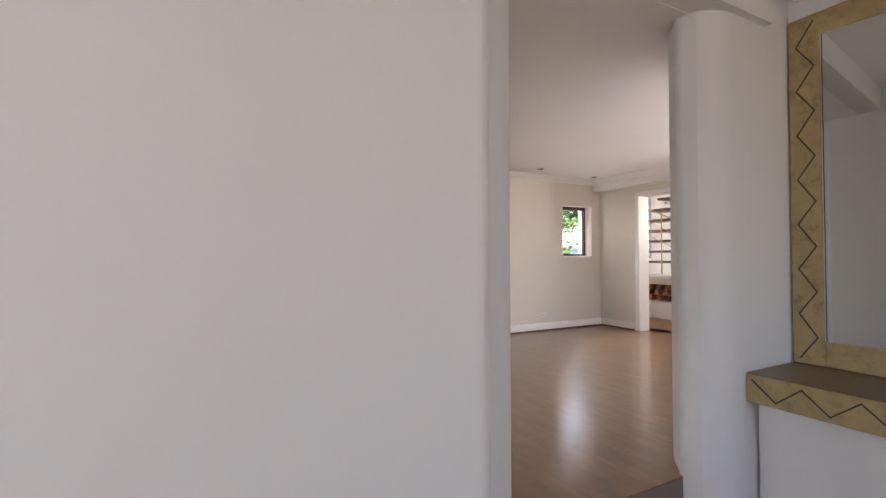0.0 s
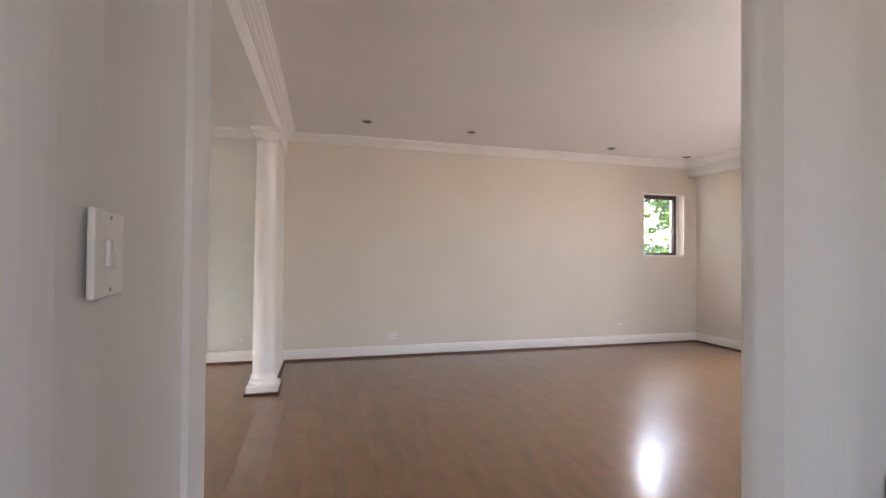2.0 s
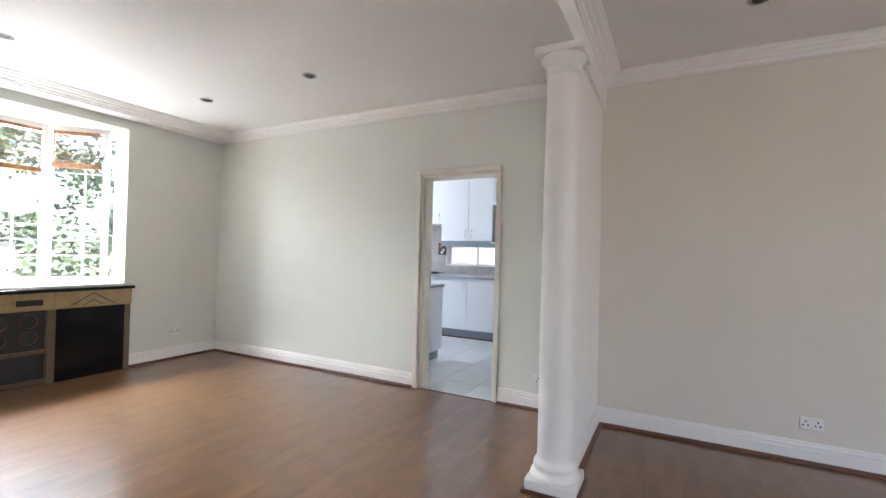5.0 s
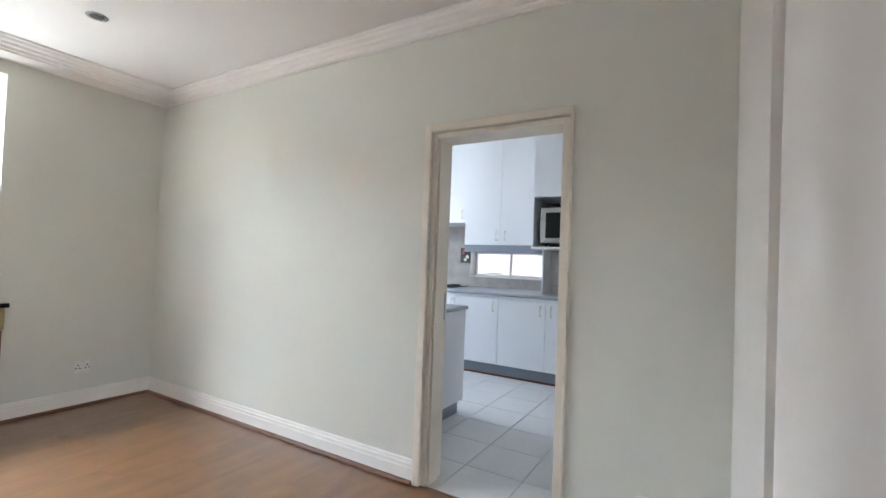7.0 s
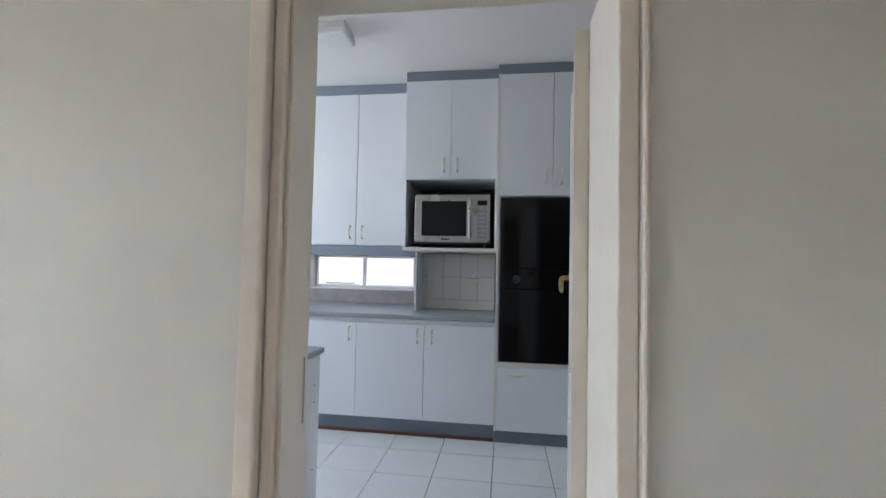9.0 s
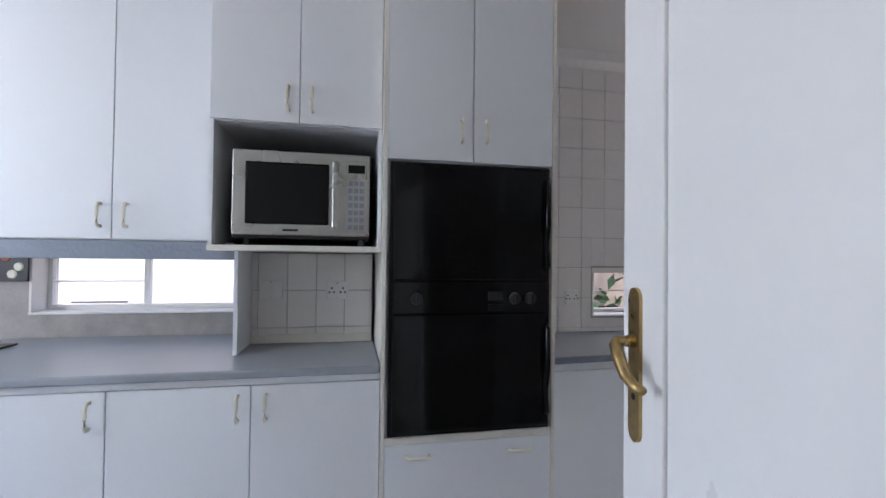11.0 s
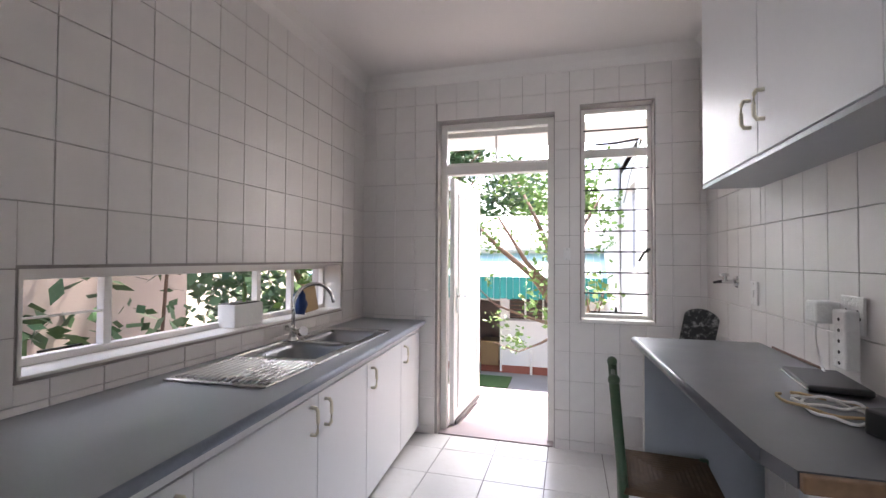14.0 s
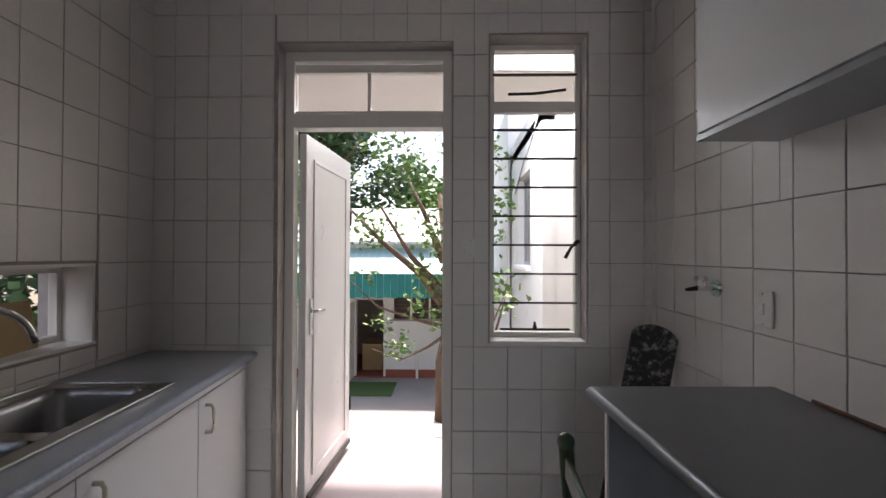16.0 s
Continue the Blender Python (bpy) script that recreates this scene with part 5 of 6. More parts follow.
part("inner_bead", box_bm(-0.0355, -0.012, -0.176, -0.163, 0.758, 2.562), M_IRON, mi)
zigzag((-0.0365, -0.085, 0.64), (-0.0365, -0.09, 2.66), 15, 0.045, 0.0035, mi, 0)
mt = thing("mantel_shelf", "gold-plastered mantel shelf with zigzag front and dark top", "shelf", (3.14, 0.880, 0.425))
part("slab", box_bm(0.0, 0.538, -1.6, 0.0, 0.0, 0.155, 0.006), M_GOLD, mt)
part("top", box_bm(0.002, 0.536, -1.598, -0.002, 0.155, 0.162, 0.002), M_GOLDTOP, mt, "dark bronze top")
zigzag((-0.002, -0.03, 0.078), (-0.002, -1.55, 0.078), 13, 0.05, 0.0035, mt, 0)

# ---- bar cabinet under the bay ----
bc = thing("bar_cabinet", "built-in bar with gold plaster front and black panels below window", "cabinet")
part("top", box_bm(-3.61, -3.30, 1.76, 4.335, 0.808, 0.838, 0.004), M_BLACK, bc, "polished black top")
part("fascia", box_bm(-3.375, -3.315, 3.68, 4.315, 0.655, 0.806, 0.004), M_GOLD, bc)
part("fascia", box_bm(-3.375, -3.315, 1.80, 3.675, 0.655, 0.806, 0.004), M_GOLD, bc)
part("panel", box_bm(-3.375, -3.335, 3.70, 4.26, 0.0, 0.652), M_BLACK, bc, "black glass panel")
part("post", box_bm(-3.375, -3.325, 3.64, 3.70, 0.0, 0.652, 0.003), M_GOLDTOP, bc)
part("post", box_bm(-3.375, -3.325, 4.26, 4.31, 0.0, 0.652, 0.003), M_GOLDTOP, bc)
part("back", box_bm(-3.379, -3.372, 1.8, 3.64, 0.0, 0.652), M_BLACKM, bc)
for z in (0.02, 0.28):
    part("shelf", box_bm(-3.372, -3.33, 1.8, 3.64, z, z + 0.03), M_GOLDTOP, bc)
for k in range(4):
    for z in (0.36, 0.50):
        bm = bmesh.new(); add_cyl(bm, (-3.368, 3.52 - k * 0.2, z + 0.06), (-3.33, 3.52 - k * 0.2, z + 0.06), 0.06, 0.06, 16, False)
        part("bottle_pipe", bm, M_TERRA, bc, "clay bottle pipe")
bm = bmesh.new()
for a, b in (((3.80, 0.675), (3.98, 0.785)), ((3.98, 0.785), (4.16, 0.675)), ((3.90, 0.675), (3.98, 0.72)), ((3.98, 0.72), (4.06, 0.675))):
    add_cyl(bm, (-3.314, *a), (-3.314, *b), 0.004, seg=6)
part("incised_line", bm, M_INCISE, bc, "dark chevron lines")
part("vent", box_bm(-3.316, -3.311, 3.42, 3.60, 0.70, 0.75), M_IRON, bc)

# ---- stairs and wine rack beyond the living room ----
stair = thing("staircase", "open-tread staircase with dark wooden treads and a metal rail", "staircase")
for k in range(8):
    y1 = 5.72 if k < 6 else 5.45
    part("tread", box_bm(8.45 + 0.0 * k, 8.95, 4.55, y1 - 0.02 * k, 1.10 + k * 0.21, 1.145 + k * 0.21, 0.006), M_TREAD, stair)
part("string", box_bm(8.70, 8.80, 5.10, 5.18, 0.9, 2.98), M_TRIM, stair)
for dz in (0.0, 0.28, 0.55):
    part("rail", tube_bm([(8.42, 5.70, 1.75 + dz), (8.42, 4.3, 1.08 + dz)], 0.014 if dz > 0.5 else 0.008, 8), M_CARD, stair, "pale metal rail")
part("rail_post", tube_bm([(8.42, 5.22, 0.88), (8.42, 5.22, 2.12)], 0.012, 8), M_CARD, stair)
part("landing", box_bm(8.3, 9.69, 3.6, 5.84, 0.80, 0.86), M_TRIM, stair)
wr = thing("wine_rack", "terracotta wine rack built into a low white wall", "wine rack", (8.4, 5.0, 0))
part("surround", box_bm(0.0, 0.3, -1.2, 0.84, 0.0, 0.34), M_TRIM, wr)
part("surround", box_bm(0.0, 0.3, -1.2, 0.84, 0.68, 0.798), M_TRIM, wr)
part("back", box_bm(0.26, 0.3, -1.2, 0.84, 0.342, 0.678), M_TRIM, wr)
for r in range(3):
    for k in range(10):
        bm = bmesh.new(); add_cyl(bm, (0.02, -1.1 + k * 0.2 + 0.05 * (r % 2), 0.40 + r * 0.11), (0.25, -1.1 + k * 0.2 + 0.05 * (r % 2), 0.40 + r * 0.11), 0.052, 0.052, 12, True)
        part("bottle_pipe", bm, M_TERRA if (k + r) % 3 else M_TREAD, wr)

# ---- outside ----
GZ = -2.0
setting("ground", box_bm(-600, 600, -600, 600, GZ - 0.3, GZ), M_SAND, "garden soil and lawn")
setting("pavement_yard", box_bm(5.3, 13.58, 4.2, 16.0, GZ, GZ + 0.02), M_CONC, "pale concrete yard")
setting("pavement_porch", box_bm(4.06, 5.25, 6.6, 9.4, GZ, -0.02, 0.01), M_STEP, "worn purplish concrete porch slab at the back door")
setting("plinth_kitchen", box_bm(-3.63, 4.06, 5.4, 8.87, GZ, -0.21), M_PLASTER)
setting("plinth_house", box_bm(-3.63, 9.92, -2.76, 5.396, GZ, -0.21), M_PLASTER)
setting("plinth_stair", box_bm(6.97, 9.92, 5.40, 6.0, GZ, -0.21), M_PLASTER)
setting("trim_porch_soffit", box_bm(4.052, 5.5, 5.6, 9.6, 2.62, 2.72), M_PLASTER, "white painted eaves board over the back door")
setting("wall_wing", wall_bm("y", 4.0, 6.04, 9.95, 10.2, GZ, 4.2), M_PLASTER, "white plastered wing of the house")
setting("wall_wing_side", wall_bm("x", 10.2, 16.0, 5.79, 6.04, GZ, 4.2), M_PLASTER)
wv = thing("window_stair", "tall window in a white plastered reveal", "window"); wv["kind"] = "structure"
part("window_sill", box_bm(7.74, 9.01, 5.93, 6.07, 1.13, 1.198, 0.01), M_PLASTER, wv)
for bx in ((7.8, 7.85, 1.2, 2.58), (8.90, 8.95, 1.2, 2.58), (7.85, 8.90, 1.2, 1.25), (7.85, 8.90, 2.53, 2.58), (8.35, 8.40, 1.25, 2.53)):
    part("window_frame", box_bm(bx[0], bx[1], 5.86, 5.90, bx[2], bx[3], 0.004), M_GREY, wv)
for a, b in ((7.85, 8.35), (8.40, 8.90)):
    g = part("pane", box_bm(a, b, 5.876, 5.880, 1.25, 2.53), M_GLASS, wv); g.visible_shadow = False
solid("cable", tube_bm([(7.12, 6.013, 3.14), (7.7, 6.013, 2.90), (8.3, 6.013, 2.76), (9.2, 6.013, 2.40)], 0.012, 6), M_GREY, "grey cable sagging across the white plastered wall", "cable", smooth=True)
gl = solid("roof_slab", box_bm(-3.7, 4.1, -2.8, 8.9, 3.02, 3.2), M_PLASTER, "flat roof slab over the house", "roof"); gl["kind"] = "structure"
gl2 = solid("roof_slab", box_bm(4.1, 9.88, -2.8, 5.84, 3.22, 3.3), M_PLASTER, "flat roof slab over the house", "roof"); gl2["kind"] = "structure"


def outbuilding():
    x = 13.6
    o = thing("outbuilding", "white outbuilding with a teal striped awning and red plinth", "outbuilding")
    part("wall", wall_bm("y", 4.0, 15.5, x, x + 0.25, GZ + 0.24, 1.62, [(8.92, 9.70, GZ + 0.24, 0.12), (7.15, 8.69, -0.40, 0.45)]), M_PLASTER, o)
    part("plinth", wall_bm("y", 4.0, 15.5, x - 0.02, x + 0.25, GZ, GZ + 0.24, [(8.92, 9.70, GZ + 0.06, GZ + 0.24)]), M_REDB, o)
    part("back_wall", box_bm(x + 2.6, x + 2.8, 7.0, 12.0, GZ, 1.3), M_PINK, o)
    part("side_wall", box_bm(x + 0.25, x + 2.6, 10.3, 10.4, GZ, 1.3), M_PINK, o)
    part("side_wall", box_bm(x + 0.25, x + 2.6, 7.6, 7.7, GZ, 1.3), M_PINK, o)
    part("inner_floor", box_bm(x + 0.25, x + 2.6, 7.7, 10.3, GZ, GZ + 0.06), M_REDB, o)
    part("inner_ceiling", box_bm(x + 0.25, x + 2.6, 7.6, 10.4, 1.25, 1.3), M_PLASTER, o)
    bm = bmesh.new()
    v = [bm.verts.new(p) for p in ((x - 0.3, 3.8, 1.62), (x - 0.3, 15.7, 1.62), (x + 3.0, 15.7, 2.8), (x + 3.0, 3.8, 2.8), (x - 0.3, 3.8, 1.70), (x - 0.3, 15.7, 1.70), (x + 3.0, 15.7, 2.9), (x + 3.0, 3.8, 2.9))]
    for f in ((0, 1, 2, 3), (7, 6, 5, 4), (0, 4, 5, 1), (1, 5, 6, 2), (2, 6, 7, 3), (3, 7, 4, 0)):
        bm.faces.new([v[i] for i in f])
    part("roof", bm, M_PLASTER, o)
    for y in (8.90, 9.71):
        part("door_frame", box_bm(x - 0.03, x + 0.1, y - 0.03, y + 0.03, GZ + 0.06, 0.14), M_TRIM, o)
    dl = part("door", box_bm(x - 0.60, x - 0.02, 9.72, 9.76, GZ + 0.07, 0.10), M_TRIM, o)
    part("door_knob", box_bm(x - 0.55, x - 0.51, 9.69, 9.72, -0.95, -0.90, 0.01), M_CHROME, dl)
    wn = part("window", box_bm(x + 0.12, x + 0.14, 7.15, 8.69, -0.40, 0.45), M_DARKW, o)
    for y in (7.15, 7.66, 8.17, 8.66):
        part("window_frame", box_bm(x + 0.02, x + 0.10, y, y + 0.05, -0.40, 0.45), M_TRIM, wn)
    for k in range(7):
        part("louvre", box_bm(x + 0.06, x + 0.09, 7.2, 8.66, -0.36 + k * 0.11, -0.33 + k * 0.11), M_TREAD, wn)
    part("window_sill", box_bm(x - 0.06, x + 0.05, 7.08, 8.76, -0.45, -0.40), M_CONC, o)
    part("downpipe", tube_bm([(x - 0.06, 8.02, GZ + 0.02), (x - 0.06, 8.02, GZ + 0.70)], 0.035, 8), M_TRIM, o)
    aw = part("awning", box_bm(0, 0.01, 0, 0.01, 0, 0.01), M_TEAL, o)
    n = 60
    for k in range(n):
        y0 = 4.6 + k * 10.4 / n
        wide = 10.4 / n * 0.93
        bm = bmesh.new()
        p = [bm.verts.new(q) for q in ((x - 0.02, y0, 1.52), (x - 0.02, y0 + wide, 1.52), (x - 1.2, y0 + wide, 0.88), (x - 1.2, y0, 0.88))]
        bm.faces.new(p)
        # slope strips take the pale tone, sky light on the canvas included
        part("awning_strip", bm, M_PALETEAL, aw, "faded canvas strip with sky light in its colour")
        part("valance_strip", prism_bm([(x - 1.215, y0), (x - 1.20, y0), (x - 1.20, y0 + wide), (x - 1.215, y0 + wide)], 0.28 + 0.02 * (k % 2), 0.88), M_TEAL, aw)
    part("awning_lining", box_bm(x - 1.195, x - 1.19, 4.6, 15.0, 0.32, 0.87), M_PLASTER, aw)
    bm = bmesh.new()
    p = [bm.verts.new(q) for q in ((x - 0.02, 4.6, 1.51), (x - 0.02, 15.0, 1.51), (x - 1.19, 15.0, 0.87), (x - 1.19, 4.6, 0.87))]
    bm.faces.new(p)
    part("awning_lining", bm, M_PLASTER, aw, "white seams between the strips")
    tbl = thing("side_table", "pale wooden table inside the outbuilding", "table", (x + 0.9, 9.35, GZ + 0.06))
    part("tabletop", box_bm(-0.3, 0.5, -0.3, 0.3, 0.70, 0.74), M_CARD, tbl)
    part("side", box_bm(-0.28, -0.25, -0.28, 0.28, 0, 0.70), M_CARD, tbl)
    part("side", box_bm(0.42, 0.45, -0.28, 0.28, 0, 0.70), M_CARD, tbl)


outbuilding()
solid("door_mat", box_bm(12.0, 13.1, 8.5, 10.2, GZ + 0.02, GZ + 0.045, 0.008), M_TURF, "green artificial turf mat outside the outbuilding door", "mat")


def leaf_cloud(bm, centre, radius, count, size, rng, flat=1.0):
    """Many small bent leaves scattered through an uneven ball."""
    c = Vector(centre)
    for _ in range(count):
        d = Vector((rng.gauss(0, 1), rng.gauss(0, 1), rng.gauss(0, 1)))
        d = d.normalized() * radius * rng.random() ** 0.45
        d.z *= flat
        p = c + d
        a = Vector((rng.gauss(0, 1), rng.gauss(0, 1), rng.gauss(0, 0.5))).normalized()
        b = a.cross(Vector((rng.gauss(0, 1), rng.gauss(0, 1), rng.gauss(0, 1)))).normalized()
        s = size * rng.uniform(0.6, 1.3)
        w = s * 0.32
        v = [bm.verts.new(p), bm.verts.new(p + a * s * 0.5 + b * w), bm.verts.new(p + a * s), bm.verts.new(p + a * s * 0.5 - b * w)]
        bm.faces.new(v)


def tree(name, label, base, trunk, limbs, clumps, count, size, leaf, seed):
    rng = random.Random(seed)
    t = thing(name, label, "tree" if name == "tree" else "shrub", base)
    part("trunk", tube_bm(trunk[0], trunk[1], 10), M_BARK, t, smooth=True)
    for pts, rad in limbs:
        part("limb", tube_bm(pts, rad, 7), M_BARK, t, smooth=True)
    bm = bmesh.new()
    for c, r in clumps:
        leaf_cloud(bm, c, r, max(int(count * r * r), 12), size, rng, 0.8)
    part("crown", bm, leaf, t)
    return t


rng = random.Random(7)
limbs = [([(0, 0.0, 2.3), (-0.2, 0.5, 3.0), (-0.4, 1.2, 3.6), (-0.3, 2.0, 4.4)], [0.10, 0.07, 0.05, 0.02]),
         ([(0, 0, 2.6), (-0.6, 0.6, 3.3), (-1.2, 1.1, 4.2)], [0.08, 0.05, 0.02]),
         ([(0, 0, 3.0), (0.2, -0.4, 3.8), (0.1, -1.0, 4.8)], [0.09, 0.06, 0.02]),
         ([(0, 0, 3.2), (-0.1, 0.4, 4.2), (0.1, 0.9, 5.2)], [0.09, 0.05, 0.02]),
         ([(0, 0, 1.9), (-0.5, 0.5, 2.1), (-0.9, 1.2, 2.4), (-1.0, 1.7, 2.9)], [0.05, 0.03, 0.02, 0.01]),
         ([(0, 0, 1.7), (-0.6, 0.3, 1.6), (-1.1, 0.7, 1.5), (-1.3, 1.2, 1.7)], [0.04, 0.025, 0.015, 0.008])]
clumps = [((rng.uniform(-1.3, 0.9), rng.uniform(-1.4, 2.2), rng.uniform(3.5, 6.0)), rng.uniform(0.4, 0.7)) for _ in range(15)]
clumps += [((rng.uniform(-1.3, -0.2), rng.uniform(-0.6, 1.5), rng.uniform(1.6, 3.2)), rng.uniform(0.22, 0.42)) for _ in range(9)]
tree("tree", "leafy garden tree with a forked brown trunk in the yard", (10.6, 7.25, GZ), ([(0, 0, 0), (0.02, 0.02, 1.2), (0.0, 0.0, 2.3), (0.02, -0.05, 3.3), (0.0, 0.1, 4.6)], [0.19, 0.15, 0.13, 0.10, 0.04]), limbs, clumps, 330, 0.12, M_LEAF, 3)


def far_tree(x, y, h, seed, leaf, r=1.0, size=0.28, count=260):
    rg = random.Random(seed)
    cl = [((rg.uniform(-1, 1) * r * 2, rg.uniform(-1, 1) * r * 2.4, h * rg.uniform(0.35, 1.0)), rg.uniform(0.6, 1.1) * r) for _ in range(26)]
    lm = [([(0, 0, h * 0.3), (rg.uniform(-1, 1) * r, rg.uniform(-1, 1) * r, h * 0.6), (rg.uniform(-2, 2) * r, rg.uniform(-2, 2) * r, h * 0.85)], [0.12, 0.07, 0.02]) for _ in range(5)]
    tree("tree", "broad dark green tree behind the garden buildings", (x, y, GZ), ([(0, 0, 0), (0.1, 0, h * 0.4), (0, 0.1, h * 0.8)], [0.25, 0.18, 0.05]), lm, cl, count, size, leaf, seed)


far_tree(20.0, 12.5, 9.0, 11, M_LEAFD, 1.5, 0.32)
far_tree(21.5, 16.0, 10.0, 12, M_LEAFD, 1.6, 0.34)
far_tree(22.0, 7.0, 7.0, 13, M_LEAF, 1.3, 0.30)
far_tree(8.2, 11.5, 6.5, 14, M_LEAF, 1.0, 0.2)
far_tree(5.5, 13.0, 6.0, 15, M_LEAFD, 1.1, 0.2)


def hedge(x0, x1, y0, y1, z0, z1, n, seed, leaf, size=0.11, per=150, label="dense glossy-leaved shrub by the house", stems=5):
    rg = random.Random(seed)
    s = thing("shrub", label, "shrub", ((x0 + x1) / 2, (y0 + y1) / 2, GZ))
    cx, cy = (x0 + x1) / 2, (y0 + y1) / 2
    for k in range(stems):
        a = (rg.uniform(x0, x1) - cx, rg.uniform(y0, y1) - cy)
        b = (rg.uniform(x0, x1) - cx, rg.uniform(y0, y1) - cy)
        part("stem", tube_bm([(a[0] * 0.6, a[1] * 0.6, 0), ((a[0] + b[0]) / 2, (a[1] + b[1]) / 2, (z0 - GZ + z1 - GZ) / 2), (b[0], b[1], z1 - GZ - 0.1)], [0.022, 0.012, 0.006], 6), M_BARK, s)
    bm = bmesh.new()
    for _ in range(n):
        leaf_cloud(bm, (rg.uniform(x0, x1) - cx, rg.uniform(y0, y1) - cy, rg.uniform(z0, z1) - GZ), rg.uniform(0.2, 0.42), per, size, rg)
    part("crown", bm, leaf, s)


setting("wall_garden", box_bm(-1.8, 4.4, 11.0, 11.2, GZ, 1.75), M_PINK, "pinkish plastered garden wall")
setting("wall_garden_white", box_bm(-6.0, -0.2, 10.2, 10.35, GZ, 2.2), M_PLASTER, "white garden wall outside the counter window")
hedge(2.7, 5.4, 10.0, 10.9, 1.66, 2.5, 32, 21, M_LEAF, 0.12, stems=1)
hedge(-0.9, 0.6, 9.8, 10.1, 1.55, 2.2, 3, 22, M_LEAF, 0.09)
hedge(-7.2, -5.4, 0.8, 6.4, -0.2, 3.6, 120, 23, M_LEAFG, 0.10, 150, "tangled garden shrub outside the bay window")
hedge(8.4, 11.5, 9.9, 10.8, 0.2, 3.0, 12, 24, M_LEAF, 0.12, 130, "bright green shrub outside the living room window")
hedge(5.0, 5.5, 6.55, 7.0, 0.2, 1.1, 3, 25, M_LEAF, 0.09, 60, "small potted shrub by the porch")

# ---- pieces: tiles and floor boards ----
def shared_box(name, sx, sy, sz, material, bevel):
    return mesh_from(box_bm(-sx / 2, sx / 2, -sy / 2, sy / 2, -sz / 2, sz / 2, bevel, 1), name, material)


def piece(name, me, at, parent):
    ob = new(name, me)
    ob.location = at
    ob.parent = parent
    return ob


def tile_wall(parent, axis, face, s, u0, u1, z0, z1, holes, tw=0.1686, th=0.209, uo=0.0, zo=0.0):
    """Glazed wall tiles, each proud of the grout; cut ones are made to size."""
    g, cache = 0.0032, {}
    k0, k1 = math.floor((u0 - uo) / tw), math.ceil((u1 - uo) / tw)
    r0, r1 = math.floor((z0 - zo) / th), math.ceil((z1 - zo) / th)
    for k in range(k0, k1):
        for r in range(r0, r1):
            a, b, c, d = uo + k * tw + g / 2, uo + (k + 1) * tw - g / 2, zo + r * th + g / 2, zo + (r + 1) * th - g / 2
            a, b, c, d = max(a, u0), min(b, u1), max(c, z0), min(d, z1)
            spans = [(a, b, c, d)]
            for h in holes:
                nxt = []
                for (a, b, c, d) in spans:
                    if b <= h[0] or a >= h[1] or d <= h[2] or c >= h[3]:
                        nxt.append((a, b, c, d)); continue
                    if a < h[0]: nxt.append((a, h[0], c, d))
                    if b > h[1]: nxt.append((h[1], b, c, d))
                    m0, m1 = max(a, h[0]), min(b, h[1])
                    if c < h[2]: nxt.append((m0, m1, c, h[2]))
                    if d > h[3]: nxt.append((m0, m1, h[3], d))
                spans = nxt
            for (a, b, c, d) in spans:
                if b - a < 0.012 or d - c < 0.012:
                    continue
                key = (round(b - a, 4), round(d - c, 4))
                if key not in cache:
                    w, h2 = b - a, d - c
                    cache[key] = shared_box("tile", *((w, 0.012, h2) if axis == "x" else (0.012, w, h2)), M_TILE, 0.0015)
                jit = random.uniform(-0.0008, 0.0008)
                m = ((a + b) / 2, face + s * (0.004 + jit), (c + d) / 2) if axis == "x" else (face + s * (0.004 + jit), (a + b) / 2, (c + d) / 2)
                piece("tile", cache[key], m, parent)


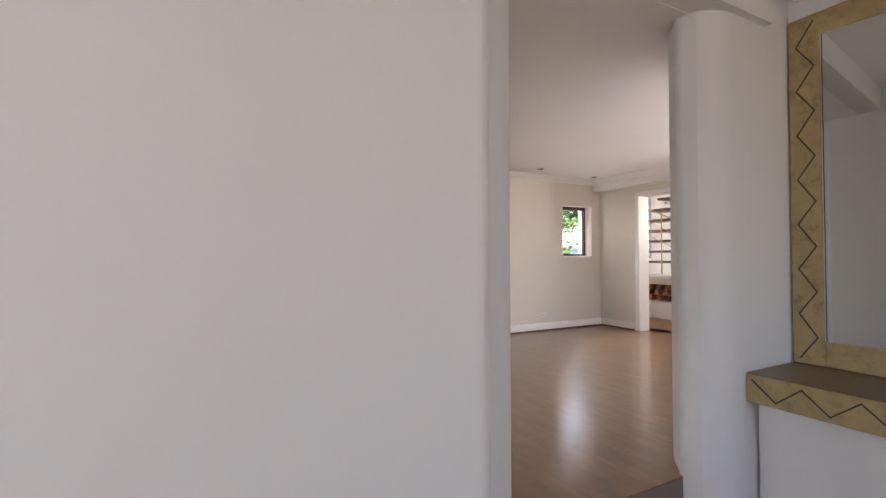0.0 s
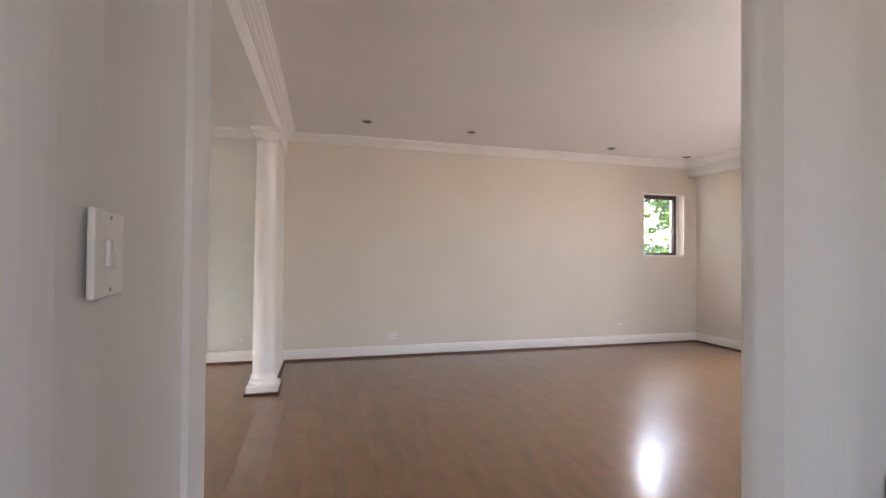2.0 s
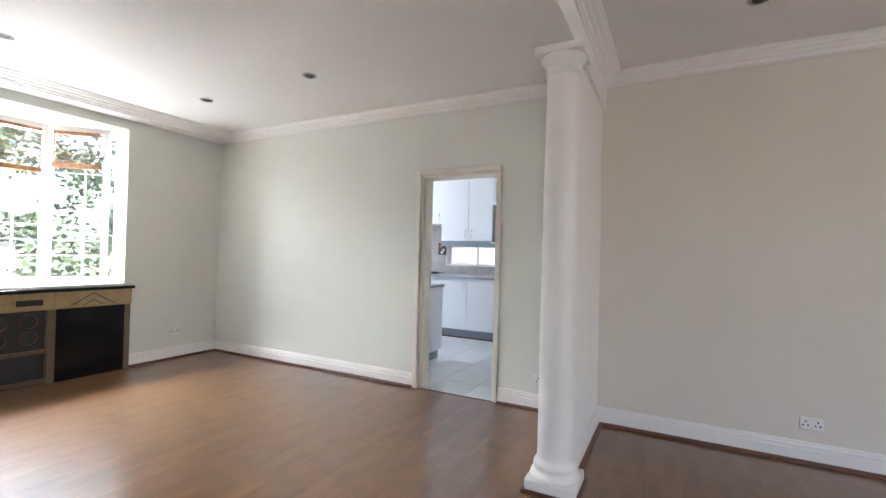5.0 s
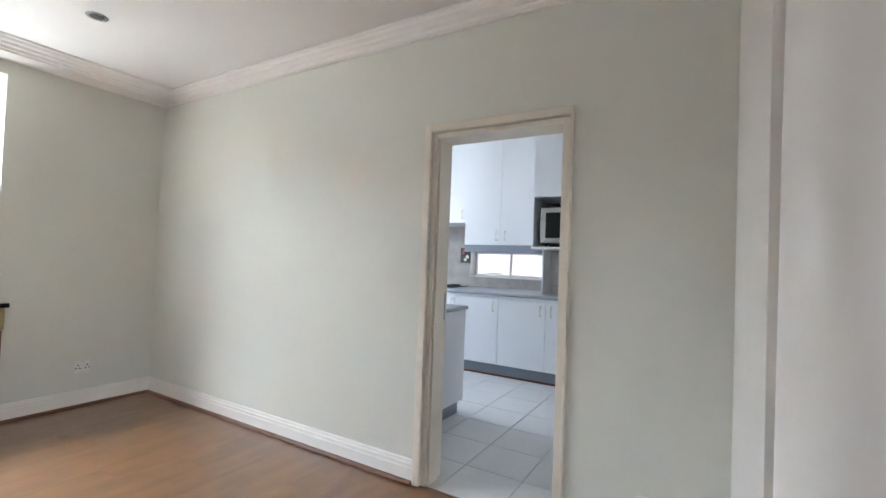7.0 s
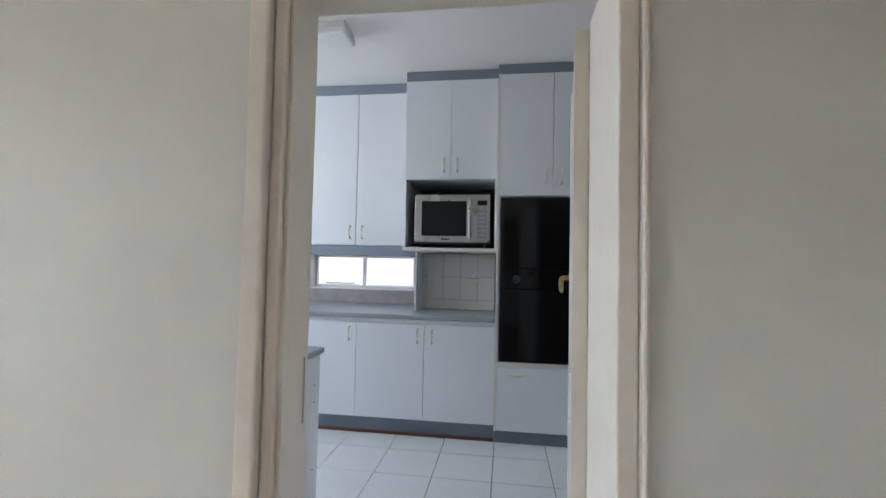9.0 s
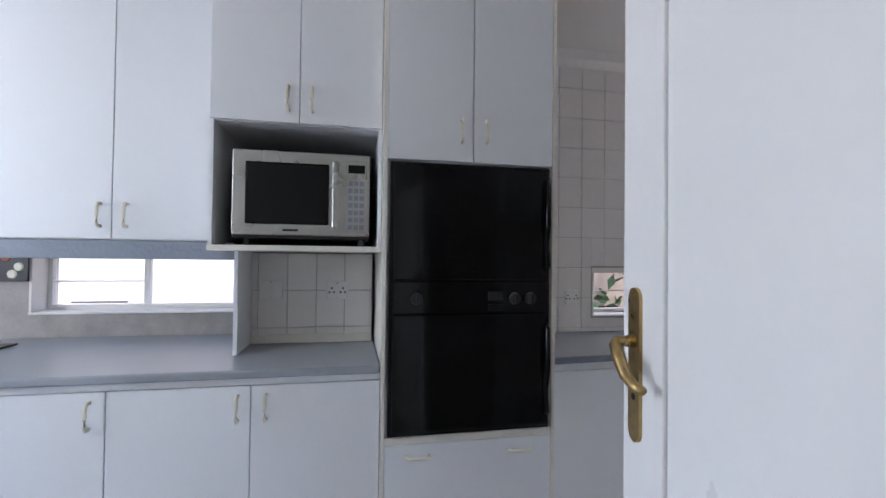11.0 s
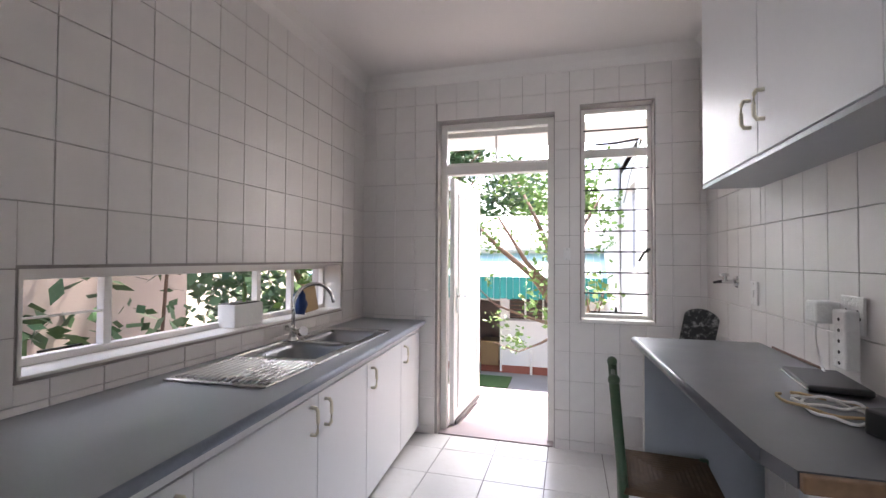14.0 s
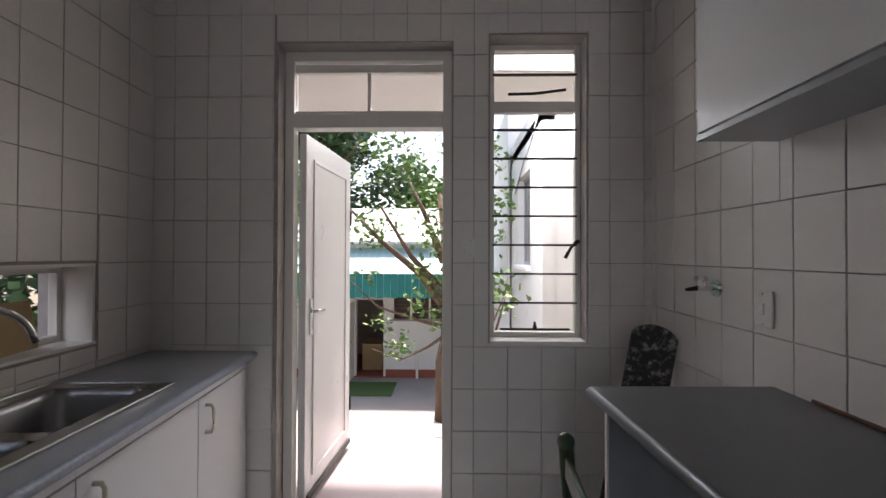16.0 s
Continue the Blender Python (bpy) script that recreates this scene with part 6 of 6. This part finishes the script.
wn, we, ws = bpy.data.objects["wall_kitchen_north"], bpy.data.objects["wall_kitchen_east"], bpy.data.objects["wall_kitchen_south"]
TILE_TOP = KCEIL - 0.09
tile_wall(wn, "x", KN, -1, 0.75, KE, 0.88, TILE_TOP, [(1.44, 3.475, 0.97, 1.337)], tw=0.175, uo=3.815, zo=0.907)
tile_wall(bpy.data.objects["wall_nook"], "x", 8.28, -1, -0.726, -0.094, 0.92, 1.405, [], tw=0.15, th=0.2, uo=-0.094, zo=0.80)
tile_wall(we, "y", KE, -1, KS, KN, 0.0, TILE_TOP, [(7.085, 7.98, -1, 2.445), (6.41, 6.91, 0.925, 2.482)], uo=7.15, zo=0.907)
tile_wall(ws, "x", KS, 1, 0.95, KE, 0.0, TILE_TOP, [(1.0, 2.96, 1.74, 3.0)], tw=0.173, uo=3.60, zo=0.907)

fk = bpy.data.objects["floor_kitchen_base"]
full = shared_box("floor_tile", 0.361, 0.361, 0.012, M_FTILE, 0.0015)
for i in range(-10, 11):
    for j in range(-5, 5):
        x, y = -0.07 + 0.1825 + 0.365 * i, 7.13 + 0.1825 + 0.365 * j
        if -3.5 < x < 4.0 and 5.45 < y < 8.75:
            piece("floor_tile", full, (x, y, -0.004 + random.uniform(-0.0005, 0.0005)), fk)

fb = bpy.data.objects["floor_base"]
boards = {}
random.seed(5)
W, L = 0.195, 1.285
for i in range(-19, 37):
    x = 0.05 + (i + 0.5) * W
    off = random.choice((0.0, 0.43, 0.86)) + random.uniform(-0.1, 0.1)
    y = 5.32 - L * 0.5 + off - 0.86
    spans, top = [], 5.32
    cur = 5.32 - (L - off * 0.9)
    low = 1.06 if 1.25 < x < 3.1 else (1.25 if x >= 3.1 else 1.66)
    if 0.9 < x < 3.8:
        low = 1.06
    while top > low + 0.02:
        a = max(cur, low)
        spans.append((a, top))
        top, cur = a, a - L
    for a, b in spans:
        if b - a < 0.05:
            continue
        key = round(b - a, 3)
        if key not in boards:
            boards[key] = shared_box("floor_board", W - 0.0004, key - 0.0004, 0.012, M_WOOD, 0.0)
        piece("floor_board", boards[key], (x, (a + b) / 2, -0.006), fb)
# hall floor, one step down, in long boards
hall_board = shared_box("floor_board", W - 0.0004, 3.605, 0.012, M_WOOD, 0.0)
fh = bpy.data.objects["floor_hall"]
for i in range(-11, 19):
    piece("floor_board", hall_board, (0.05 + (i + 0.5) * W, -0.7475, -0.176), fh)
